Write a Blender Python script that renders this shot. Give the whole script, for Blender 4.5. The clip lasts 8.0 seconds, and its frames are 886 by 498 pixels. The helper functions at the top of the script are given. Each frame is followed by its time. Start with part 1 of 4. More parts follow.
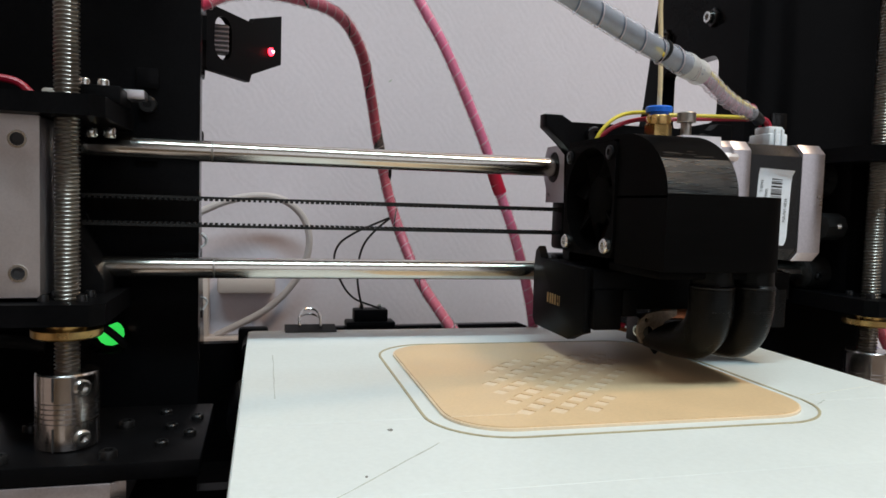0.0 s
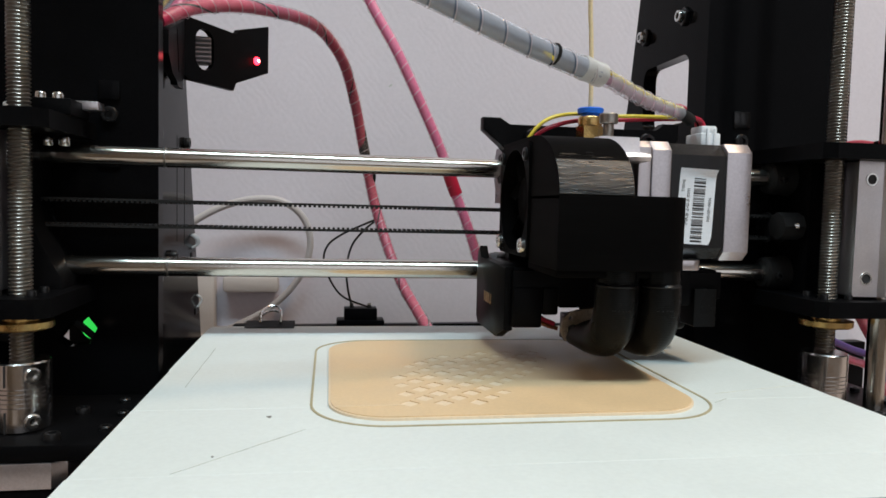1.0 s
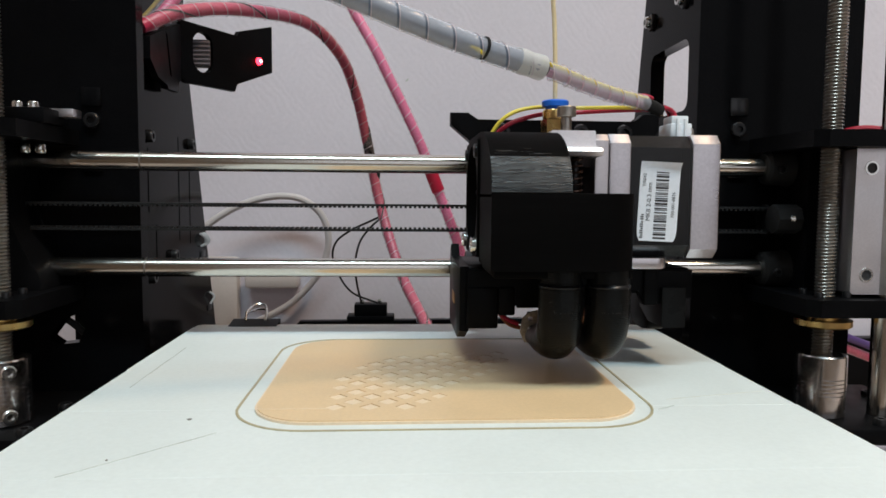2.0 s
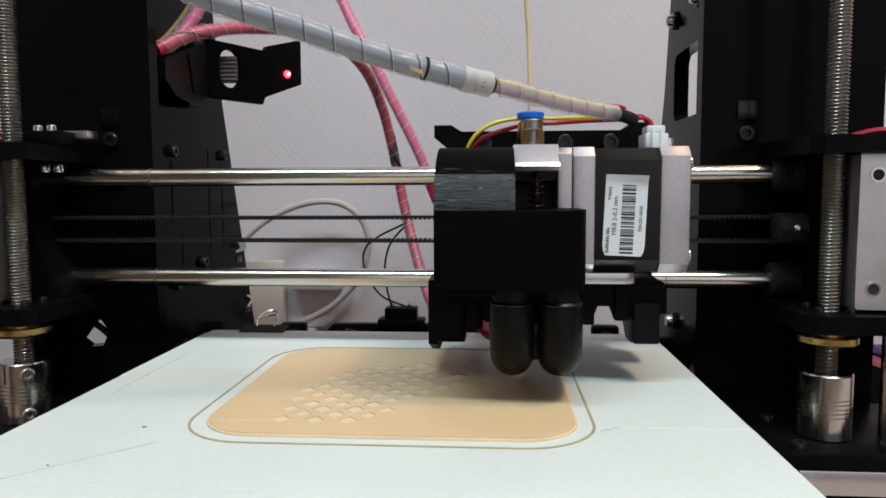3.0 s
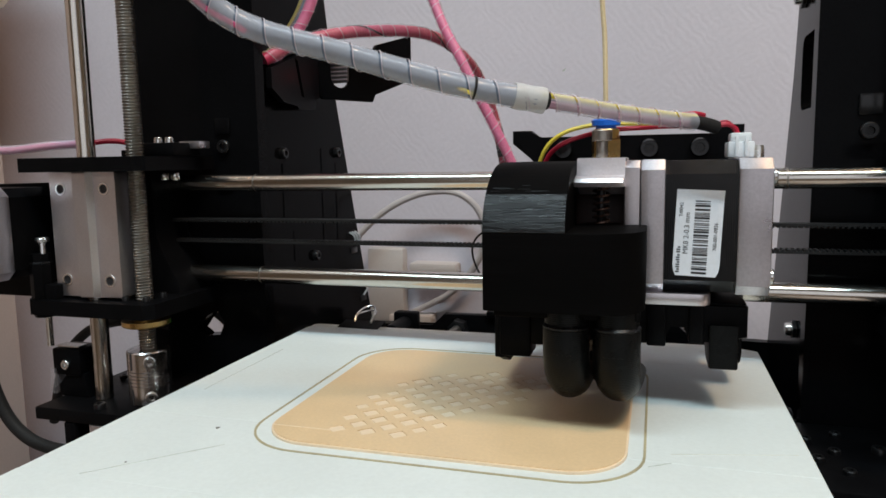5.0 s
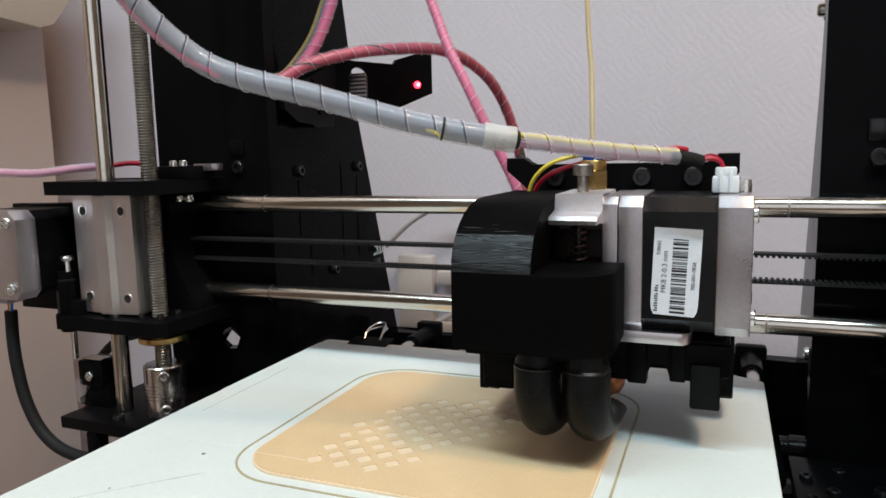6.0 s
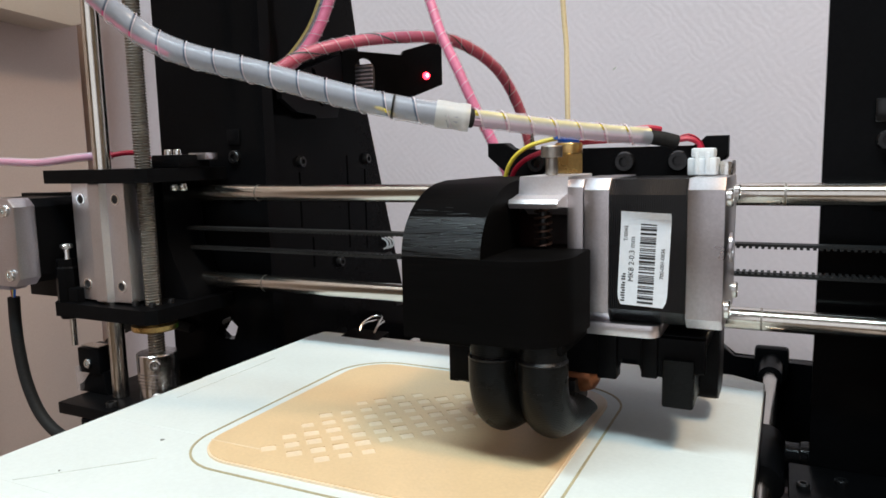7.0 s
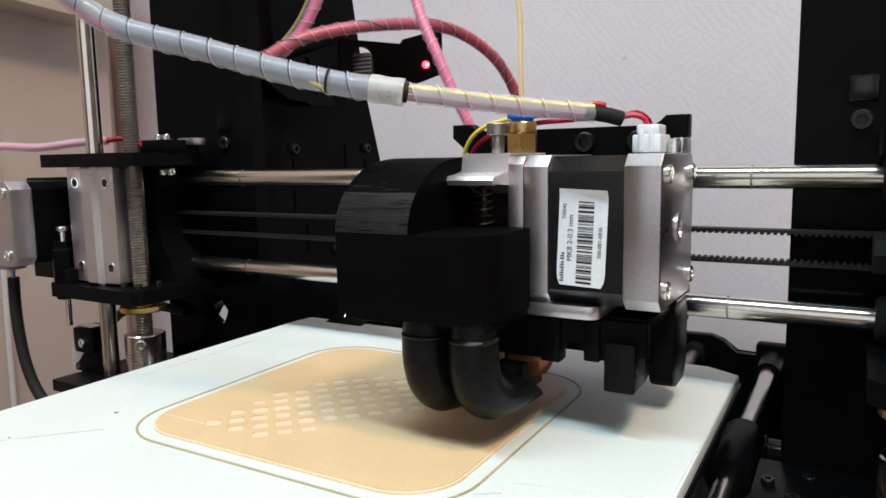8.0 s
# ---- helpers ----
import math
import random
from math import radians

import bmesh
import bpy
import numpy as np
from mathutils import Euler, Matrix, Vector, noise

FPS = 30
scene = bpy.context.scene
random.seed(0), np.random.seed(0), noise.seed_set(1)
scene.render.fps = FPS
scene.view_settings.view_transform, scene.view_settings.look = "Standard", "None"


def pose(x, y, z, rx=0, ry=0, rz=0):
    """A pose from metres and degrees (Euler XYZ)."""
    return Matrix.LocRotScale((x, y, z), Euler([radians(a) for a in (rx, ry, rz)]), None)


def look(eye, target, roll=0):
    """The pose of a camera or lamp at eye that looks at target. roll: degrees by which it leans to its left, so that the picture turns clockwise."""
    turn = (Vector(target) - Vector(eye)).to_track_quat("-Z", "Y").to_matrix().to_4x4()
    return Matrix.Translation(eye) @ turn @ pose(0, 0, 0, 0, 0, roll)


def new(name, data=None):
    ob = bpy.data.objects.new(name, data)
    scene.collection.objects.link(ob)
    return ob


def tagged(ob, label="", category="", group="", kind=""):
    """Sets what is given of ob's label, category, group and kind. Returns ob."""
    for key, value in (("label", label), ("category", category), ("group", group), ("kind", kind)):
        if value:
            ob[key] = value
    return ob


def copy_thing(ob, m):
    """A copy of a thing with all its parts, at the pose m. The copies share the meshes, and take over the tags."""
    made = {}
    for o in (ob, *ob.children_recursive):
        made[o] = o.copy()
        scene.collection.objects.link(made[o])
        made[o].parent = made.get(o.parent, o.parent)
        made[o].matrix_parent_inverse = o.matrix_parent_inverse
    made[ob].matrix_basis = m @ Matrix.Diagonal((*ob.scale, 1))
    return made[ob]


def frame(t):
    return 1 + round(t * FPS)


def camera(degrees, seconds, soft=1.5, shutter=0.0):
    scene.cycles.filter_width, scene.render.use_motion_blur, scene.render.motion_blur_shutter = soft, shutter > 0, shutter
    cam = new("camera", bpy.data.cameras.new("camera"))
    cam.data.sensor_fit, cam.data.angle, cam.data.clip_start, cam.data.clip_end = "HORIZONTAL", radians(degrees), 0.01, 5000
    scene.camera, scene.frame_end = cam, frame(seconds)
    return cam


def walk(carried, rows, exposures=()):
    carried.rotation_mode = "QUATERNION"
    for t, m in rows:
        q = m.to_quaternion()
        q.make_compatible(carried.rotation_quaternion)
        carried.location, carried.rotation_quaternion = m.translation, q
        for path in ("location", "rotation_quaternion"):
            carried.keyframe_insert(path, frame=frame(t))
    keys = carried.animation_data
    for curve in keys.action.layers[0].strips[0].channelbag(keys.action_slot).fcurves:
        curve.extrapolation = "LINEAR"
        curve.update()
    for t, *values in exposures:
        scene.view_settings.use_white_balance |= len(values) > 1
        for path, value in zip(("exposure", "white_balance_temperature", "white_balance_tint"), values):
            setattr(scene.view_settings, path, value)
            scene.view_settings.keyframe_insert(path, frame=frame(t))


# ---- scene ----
cam = camera(64.25, 8.0, soft=1.6)
# seconds, eye in metres, yaw to the left, pitch and roll in degrees
ROWS = [
    (0, -0.09807, -0.25284, 0.05734, -14.227, -3.548, 1.763),
    (0.5, -0.06792, -0.26602, 0.05814, -11.523, -3.612, 1.892),
    (1, -0.05204, -0.27212, 0.05848, -9.240, -3.548, 1.449),
    (2.5, 0.01356, -0.27285, 0.06542, 0.206, -4.724, 0.081),
    (3, 0.03404, -0.27470, 0.06923, 4.170, -4.846, -0.242),
    (3.5, 0.04697, -0.27365, 0.07088, 7.571, -5.420, -0.516),
    (4, 0.05173, -0.27317, 0.07035, 11.269, -6.089, -0.746),
    (4.5, 0.05267, -0.27413, 0.07184, 14.216, -6.679, -1.057),
    (5, 0.06447, -0.26730, 0.08352, 16.801, -7.064, -0.936),
    (6.5, 0.10100, -0.25116, 0.09808, 24.057, -7.656, -1.367),
    (7, 0.11329, -0.23890, 0.09004, 26.156, -7.377, -1.257),
    (7.5, 0.12877, -0.23152, 0.08725, 28.271, -7.260, -1.303),
    (8, 0.14053, -0.22277, 0.08256, 30.036, -7.280, -0.993),
]


def aimed(x, y, z, yaw, pitch, roll):
    a, b = radians(yaw), radians(pitch)
    way = Vector((-math.sin(a) * math.cos(b), math.cos(a) * math.cos(b), math.sin(b)))
    return look((x, y, z), Vector((x, y, z)) + way, roll)


walk(cam, [(t, aimed(*row)) for t, *row in ROWS], exposures=((0, 0.12), (4.0, 0.12), (4.5, 0.05), (5.0, 0.06), (6.5, 0.37), (8.0, 0.49)))

# ---- light: a long cool tube over the desk, a warm bulb to its side, dim daylight from an added window ----
world = bpy.data.worlds.new("room_air")
world.use_nodes = True
world.node_tree.nodes["Background"].inputs["Color"].default_value = (0.9, 0.93, 1.0, 1)
world.node_tree.nodes["Background"].inputs["Strength"].default_value = 0.04
scene.world = world


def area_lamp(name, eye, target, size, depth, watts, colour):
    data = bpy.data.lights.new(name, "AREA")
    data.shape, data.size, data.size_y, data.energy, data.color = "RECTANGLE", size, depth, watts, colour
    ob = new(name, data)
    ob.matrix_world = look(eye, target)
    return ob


area_lamp("ceiling_tube_light", (-0.05, -0.58, 1.36), (0.0, 0.0, 0.0), 2.0, 0.16, 26.0, (0.7, 0.885, 0.97))
area_lamp("ceiling_bulb_light", (0.6, -0.36, 1.36), (0.2, 0.0, 0.0), 0.2, 0.16, 7.2, (1.0, 0.67, 0.41))
# daylight from an unseen window added behind the camera, which brightens the metal faces
area_lamp("added_window_light", (0.8, -1.78, 0.55), (0.8, 0.0, 0.5), 2.3, 1.15, 6.0, (0.95, 0.95, 1.0))


# ---- materials ----
def nodes_of(name):
    m = bpy.data.materials.new(name)
    m.use_nodes = True
    return m, m.node_tree.nodes, m.node_tree.links, m.node_tree.nodes["Principled BSDF"]


def surface(name, colour, rough=0.5, metal=0.0, vary=0.12, grain=900.0, blotch=60.0, bump=0.05, coat=0.0, alpha=1.0, spread=(1, 1, 1), stretch_rough=0.12, spec=0.5):
    """A principled surface whose colour and gloss vary at two scales, with a fine relief."""
    m, n, l, p = nodes_of(name)
    p.inputs["Metallic"].default_value = metal
    p.inputs["Coat Weight"].default_value = coat
    p.inputs["Alpha"].default_value = alpha
    p.inputs["Specular IOR Level"].default_value = spec
    at = n.new("ShaderNodeTexCoord")
    size = n.new("ShaderNodeMapping")
    size.inputs["Scale"].default_value = spread
    l.new(at.outputs["Object"], size.inputs["Vector"])
    fine, wide = n.new("ShaderNodeTexNoise"), n.new("ShaderNodeTexNoise")
    fine.inputs["Scale"].default_value, wide.inputs["Scale"].default_value = grain, blotch
    fine.inputs["Detail"].default_value, wide.inputs["Detail"].default_value = 3, 4
    for t in (fine, wide):
        l.new(size.outputs["Vector"], t.inputs["Vector"])
    both = n.new("ShaderNodeMath")
    both.operation = "ADD"
    l.new(fine.outputs["Fac"], both.inputs[0])
    l.new(wide.outputs["Fac"], both.inputs[1])
    level = n.new("ShaderNodeMapRange")
    level.inputs["From Min"].default_value, level.inputs["From Max"].default_value = 0.7, 1.3
    l.new(both.outputs[0], level.inputs["Value"])
    mix = n.new("ShaderNodeMix")
    mix.data_type = "RGBA"
    dark = [c * (1 - vary) for c in colour]
    light = [min(1, c * (1 + vary)) for c in colour]
    mix.inputs["A"].default_value, mix.inputs["B"].default_value = (*dark, 1), (*light, 1)
    l.new(level.outputs["Result"], mix.inputs["Factor"])
    l.new(mix.outputs["Result"], p.inputs["Base Color"])
    gloss = n.new("ShaderNodeMapRange")
    gloss.inputs["To Min"].default_value = max(0.02, rough - stretch_rough)
    gloss.inputs["To Max"].default_value = min(1, rough + stretch_rough)
    l.new(wide.outputs["Fac"], gloss.inputs["Value"])
    l.new(gloss.outputs["Result"], p.inputs["Roughness"])
    if bump:
        relief = n.new("ShaderNodeBump")
        relief.inputs["Strength"].default_value, relief.inputs["Distance"].default_value = bump, 0.0003
        l.new(fine.outputs["Fac"], relief.inputs["Height"])
        l.new(relief.outputs["Normal"], p.inputs["Normal"])
    return m


def layered(name, colour, rough, step=0.00028, axis="Z", strength=0.5, vary=0.2, spec=0.5, depth=0.00003):
    """Printed plastic: fine layer lines along one axis."""
    m = surface(name, colour, rough, vary=vary, bump=0, spec=spec)
    n, l = m.node_tree.nodes, m.node_tree.links
    at = [x for x in n if x.bl_idname == "ShaderNodeTexCoord"][0]
    wave = n.new("ShaderNodeTexWave")
    wave.bands_direction = axis
    wave.inputs["Scale"].default_value = 0.314 / step
    wave.inputs["Distortion"].default_value = 1.2
    wave.inputs["Detail"].default_value = 2
    wave.inputs["Detail Scale"].default_value = 0.3
    l.new(at.outputs["Object"], wave.inputs["Vector"])
    relief = n.new("ShaderNodeBump")
    relief.inputs["Strength"].default_value, relief.inputs["Distance"].default_value = strength, depth
    l.new(wave.outputs["Fac"], relief.inputs["Height"])
    l.new(relief.outputs["Normal"], n["Principled BSDF"].inputs["Normal"])
    return m


def wallpaper(name, colour):
    """Painted wallpaper embossed with short slanting dashes in two directions."""
    m = surface(name, colour, 0.7, vary=0.04, grain=400, blotch=5, bump=0)
    n, l = m.node_tree.nodes, m.node_tree.links
    at = [x for x in n if x.bl_idname == "ShaderNodeTexCoord"][0]
    waves = []
    for turn in (38, -52):
        mp = n.new("ShaderNodeMapping")
        mp.inputs["Rotation"].default_value = (0, radians(turn), 0)
        w = n.new("ShaderNodeTexWave")
        w.bands_direction = "X"
        w.inputs["Scale"].default_value, w.inputs["Distortion"].default_value = 62, 6.0
        w.inputs["Detail"].default_value, w.inputs["Detail Scale"].default_value = 2, 1.5
        l.new(at.outputs["Object"], mp.inputs["Vector"])
        l.new(mp.outputs["Vector"], w.inputs["Vector"])
        waves.append(w)
    patch = n.new("ShaderNodeTexNoise")
    patch.inputs["Scale"].default_value = 38
    l.new(at.outputs["Object"], patch.inputs["Vector"])
    step = n.new("ShaderNodeMapRange")
    step.inputs["From Min"].default_value, step.inputs["From Max"].default_value = 0.42, 0.58
    l.new(patch.outputs["Fac"], step.inputs["Value"])
    mix = n.new("ShaderNodeMix")
    l.new(step.outputs["Result"], mix.inputs["Factor"])
    l.new(waves[0].outputs["Fac"], mix.inputs["A"])
    l.new(waves[1].outputs["Fac"], mix.inputs["B"])
    relief = n.new("ShaderNodeBump")
    relief.inputs["Strength"].default_value, relief.inputs["Distance"].default_value = 0.07, 0.0008
    l.new(mix.outputs["Result"], relief.inputs["Height"])
    l.new(relief.outputs["Normal"], n["Principled BSDF"].inputs["Normal"])
    return m


def glow(name, colour, strength):
    m, n, l, p = nodes_of(name)
    p.inputs["Base Color"].default_value = (*colour, 1)
    p.inputs["Emission Color"].default_value = (*colour, 1)
    p.inputs["Emission Strength"].default_value = strength
    return m


WALL = wallpaper("embossed_wallpaper", (0.64, 0.6, 0.65))
SIDE_WALL = surface("painted_side_wall", (0.47, 0.375, 0.33), 0.75, vary=0.05, blotch=8)
PLAIN = surface("plain_plaster", (0.24, 0.165, 0.1), 0.8, vary=0.05, blotch=6)
DESK = surface("desk_laminate", (0.46, 0.38, 0.33), 0.55, vary=0.06, blotch=25, spread=(1, 6, 6))
ACRYLIC = surface("black_acrylic", (0.004, 0.004, 0.0045), 0.13, vary=0.3, blotch=25, bump=0, stretch_rough=0.07, spec=0.032)
BLACK = surface("black_plastic", (0.004, 0.004, 0.0045), 0.36, vary=0.3, bump=0.04, spec=0.04)
RUBBER = surface("black_rubber", (0.014, 0.014, 0.014), 0.6, vary=0.3, spec=0.2)
PRINTED = surface("black_printed_plastic", (0.003, 0.0027, 0.0027), 0.55, vary=0.3, grain=2600, bump=0.12, spread=(0.03, 0.03, 1), spec=0.02)
GLOSSY_PRINT = surface("glossy_printed_plastic", (0.003, 0.003, 0.004), 0.3, vary=0.3, grain=3200, blotch=1500, bump=0.5, spread=(0.06, 0.4, 1), stretch_rough=0.3, spec=0.36)
TUBE_PRINT = layered("charcoal_printed_plastic", (0.0045, 0.0045, 0.0045), 0.3, step=0.0006, strength=0.8, spec=0.09, depth=0.00006)
LAMINATED = layered("laminated_motor_steel", (0.008, 0.008, 0.009), 0.22, step=0.0006, axis="X", strength=0.8, spec=0.4, depth=0.00008)
ALU = surface("brushed_aluminium", (0.6, 0.57, 0.59), 0.34, 1.0, vary=0.06, grain=1500, blotch=90, bump=0.06)
CAST = surface("cast_aluminium", (0.61, 0.585, 0.615), 0.35, 1.0, vary=0.1, grain=1300, blotch=45, bump=0.04, stretch_rough=0.18)
STEEL = surface("ground_steel_rod", (0.63, 0.6, 0.55), 0.2, 1.0, vary=0.08, grain=2500, blotch=70, bump=0.03, spread=(0.25, 1, 1), stretch_rough=0.06)
SCREW = surface("threaded_steel", (0.34, 0.32, 0.29), 0.36, 1.0, vary=0.15, blotch=120)
BOLT = surface("zinc_screw", (0.7, 0.7, 0.68), 0.25, 1.0, vary=0.1)
BLACKBOLT = surface("glossy_black_bolt", (0.012, 0.012, 0.013), 0.2, 0.4, vary=0.2)
DARKBOLT = surface("blackened_bolt", (0.016, 0.016, 0.017), 0.34, 0.5, vary=0.2)
BRASS = surface("brass", (0.6, 0.41, 0.16), 0.28, 1.0, vary=0.12)
UMBER = surface("dark_brown_resin", (0.022, 0.008, 0.006), 0.4, vary=0.3, blotch=200, spec=0.2)
COPPER = surface("copper_heater", (0.4, 0.15, 0.07), 0.4, 0.8, vary=0.25, blotch=200)
BLUE = surface("blue_plastic", (0.015, 0.16, 0.72), 0.35, vary=0.08)
WHITE = surface("white_nylon", (0.75, 0.78, 0.8), 0.4, vary=0.05)
LABEL = surface("label_paper", (0.8, 0.82, 0.86), 0.4, vary=0.04, blotch=120)
# printing ink; also the painted shade inside slits and tapped holes
INK_AND_HOLE = surface("black_ink_and_hole_shade", (0.02, 0.02, 0.022), 0.6, vary=0.1)
BED = surface("bed_film", (0.7, 0.75, 0.73), 0.42, vary=0.035, grain=700, blotch=22, bump=0.06)
EDGE = surface("cut_film_edge", (0.62, 0.62, 0.54), 0.7, vary=0.12)
PEACH = layered("peach_printed_plastic", (0.73, 0.535, 0.315), 0.39, step=0.0009, axis="DIAGONAL", strength=0.08, vary=0.05, depth=0.0002)
PALE = surface("pale_printed_plastic", (0.82, 0.66, 0.47), 0.45, vary=0.06)
SKIRT = surface("printed_skirt_line", (0.42, 0.37, 0.23), 0.5, vary=0.2)
SCRATCH = surface("worn_scratch", (0.46, 0.49, 0.45), 0.7, vary=0.25)
SOOT = surface("dark_speck", (0.2, 0.2, 0.18), 0.8)
VIOLET = surface("purple_cable", (0.09, 0.05, 0.2), 0.45, vary=0.1)
RED = surface("red_wire", (0.42, 0.008, 0.035), 0.4, vary=0.1)
PINK = surface("pink_cable", (0.66, 0.1, 0.25), 0.4, vary=0.1)
ROSE = surface("rose_cable", (0.55, 0.04, 0.1), 0.4, vary=0.18, blotch=90)
OLIVE = surface("dull_yellow_wire", (0.3, 0.24, 0.07), 0.45, vary=0.12)
YELLOW = surface("yellow_wire", (0.75, 0.6, 0.06), 0.4, vary=0.08)
GREY = surface("grey_cable", (0.09, 0.12, 0.17), 0.4, vary=0.12)
SLEEVE = surface("clear_spiral_wrap", (0.75, 0.77, 0.84), 0.16, vary=0.05, alpha=0.34, bump=0.03)
SLEEVE_THIN = surface("thin_clear_wrap", (0.8, 0.74, 0.76), 0.22, vary=0.05, alpha=0.13, bump=0.03)
LEVER = surface("satin_aluminium", (0.86, 0.83, 0.85), 0.42, 0.8, vary=0.06, grain=1500, blotch=90, bump=0.04)
POLISHED = surface("turned_aluminium", (0.68, 0.66, 0.65), 0.2, 1.0, vary=0.08, blotch=120, bump=0.03, stretch_rough=0.05)
DUSK = surface("dark_grey_plastic", (0.09, 0.085, 0.09), 0.5, vary=0.12)
LILAC = surface("grey_lilac_plastic", (0.33, 0.3, 0.34), 0.5, vary=0.08)
BLOCK = surface("milled_aluminium", (0.68, 0.65, 0.66), 0.4, 1.0, vary=0.06, grain=1500, blotch=60, bump=0.05)
PALE_PINK = surface("pale_pink_wire", (0.42, 0.25, 0.32), 0.45, vary=0.1)
PALE_LEAD = surface("pale_grey_cable", (0.5, 0.465, 0.46), 0.5, vary=0.05)
WRAP_EDGE = surface("wrap_edge", (0.8, 0.7, 0.74), 0.3, vary=0.06, alpha=0.55)
MILKY = surface("milky_tape", (0.8, 0.79, 0.76), 0.4, vary=0.05, alpha=0.55)
STAINED_DARK = surface("dark_brown_steel", (0.12, 0.075, 0.06), 0.35, 0.8, vary=0.2, blotch=300)
STAINED = surface("heat_stained_metal", (0.42, 0.34, 0.26), 0.4, 0.6, vary=0.3, blotch=300)
FILAMENT = surface("cream_filament", (0.76, 0.61, 0.36), 0.4, vary=0.06)
CREAM = surface("cream_painted_wood", (0.5, 0.42, 0.34), 0.5, vary=0.05, blotch=20)
SOCKET = surface("ivory_plastic", (0.57, 0.52, 0.49), 0.45, vary=0.04)
GREEN = glow("green_indicator", (0.03, 0.6, 0.08), 1.0)
LED = glow("red_indicator", (1.0, 0.02, 0.04), 9.0)
LEDCORE = glow("red_indicator_core", (1.0, 0.55, 0.55), 9.0)


# ---- mesh tools: all sizes in millimetres ----
MM = 0.001


def part(name, bm, material, parent=None, label="", smooth=0.6):
    """Links a bmesh, built in millimetres, as one mesh object, under a thing or a part if one is given."""
    bmesh.ops.recalc_face_normals(bm, faces=bm.faces[:])
    bm.transform(Matrix.Scale(MM, 4))
    me = bpy.data.meshes.new(name)
    bm.to_mesh(me)
    bm.free()
    me.materials.append(material)
    for f in me.polygons:
        f.use_smooth = True
    me.set_sharp_from_angle(angle=smooth)
    ob = new(name, me)
    if parent:
        ob.parent = parent
        top = parent
        shift = Vector((0, 0, 0))
        while top:
            shift += top.location
            top = top.parent
        ob.location = -shift
    return tagged(ob, label)


def thing(name, x, y, z, label, category, group="", kind=""):
    """An empty at the base of a thing."""
    ob = new(name)
    ob.empty_display_size = 0.01
    ob.location = (x * MM, y * MM, z * MM)
    return tagged(ob, label, category, group, kind)


def box(x0, x1, y0, y1, z0, z1, edge=0.4, bm=None, seg=2):
    bm = bm or bmesh.new()
    made = bmesh.ops.create_cube(bm, size=1)["verts"]
    for v in made:
        v.co = Vector(((x0 + x1) / 2 + v.co.x * (x1 - x0), (y0 + y1) / 2 + v.co.y * (y1 - y0), (z0 + z1) / 2 + v.co.z * (z1 - z0)))
    if edge:
        edges = list({e for v in made for e in v.link_edges})
        bmesh.ops.bevel(bm, geom=edges, offset=edge, segments=seg, profile=0.5, affect="EDGES", clamp_overlap=True)
    return bm


def spin(p0, p1, radii, sides=24, bm=None, turn=0.0):
    """A turned piece along the line from p0 to p1; radii: pairs of (share of the length, radius)."""
    bm = bm or bmesh.new()
    p0, p1 = Vector(p0), Vector(p1)
    ahead = (p1 - p0).normalized()
    side = ahead.orthogonal().normalized()
    up = ahead.cross(side)
    rings = []
    for s, r in radii:
        c = p0.lerp(p1, s)
        rings.append([bm.verts.new(c + r * (math.cos(a) * side + math.sin(a) * up)) for a in (2 * math.pi * k / sides + turn for k in range(sides))])
    for a, b in zip(rings, rings[1:]):
        for k in range(sides):
            bm.faces.new((a[k], a[(k + 1) % sides], b[(k + 1) % sides], b[k]))
    bm.faces.new(rings[0][::-1])
    bm.faces.new(rings[-1])
    return bm


def rod(p0, p1, r, sides=24, bm=None, chamfer=0.3):
    n = max((Vector(p1) - Vector(p0)).length, 1e-6)
    c = min(chamfer / n, 0.3)
    return spin(p0, p1, [(0, r * 0.9 if chamfer else r), (c, r), (1 - c, r), (1, r * 0.9 if chamfer else r)], sides, bm)


def prism(points, axis, a, b, edge=0.0, bm=None):
    """A flat outline pushed along an axis. The outline's two numbers are the other two axes in order."""
    bm = bm or bmesh.new()
    n = "xyz".index(axis)

    def place(u, v, w):
        c = [u, v]
        c.insert(n, w)
        return Vector(c)

    low = [bm.verts.new(place(u, v, a)) for u, v in points]
    high = [bm.verts.new(place(u, v, b)) for u, v in points]
    made = [bm.faces.new(low[::-1]), bm.faces.new(high)]
    for k in range(len(points)):
        j = (k + 1) % len(points)
        made.append(bm.faces.new((low[k], low[j], high[j], high[k])))
    if edge:
        rim = [e for f in made[:2] for e in f.edges]
        bmesh.ops.bevel(bm, geom=rim, offset=edge, segments=2, profile=0.5, affect="EDGES", clamp_overlap=True)
    return bm


def rounded(x0, x1, y0, y1, r, n=8):
    """The outline of a rectangle with round corners."""
    out = []
    for cx, cy, a0 in ((x1 - r, y1 - r, 0), (x0 + r, y1 - r, 90), (x0 + r, y0 + r, 180), (x1 - r, y0 + r, 270)):
        for k in range(n + 1):
            a = radians(a0 + 90 * k / n)
            out.append((cx + r * math.cos(a), cy + r * math.sin(a)))
    return out


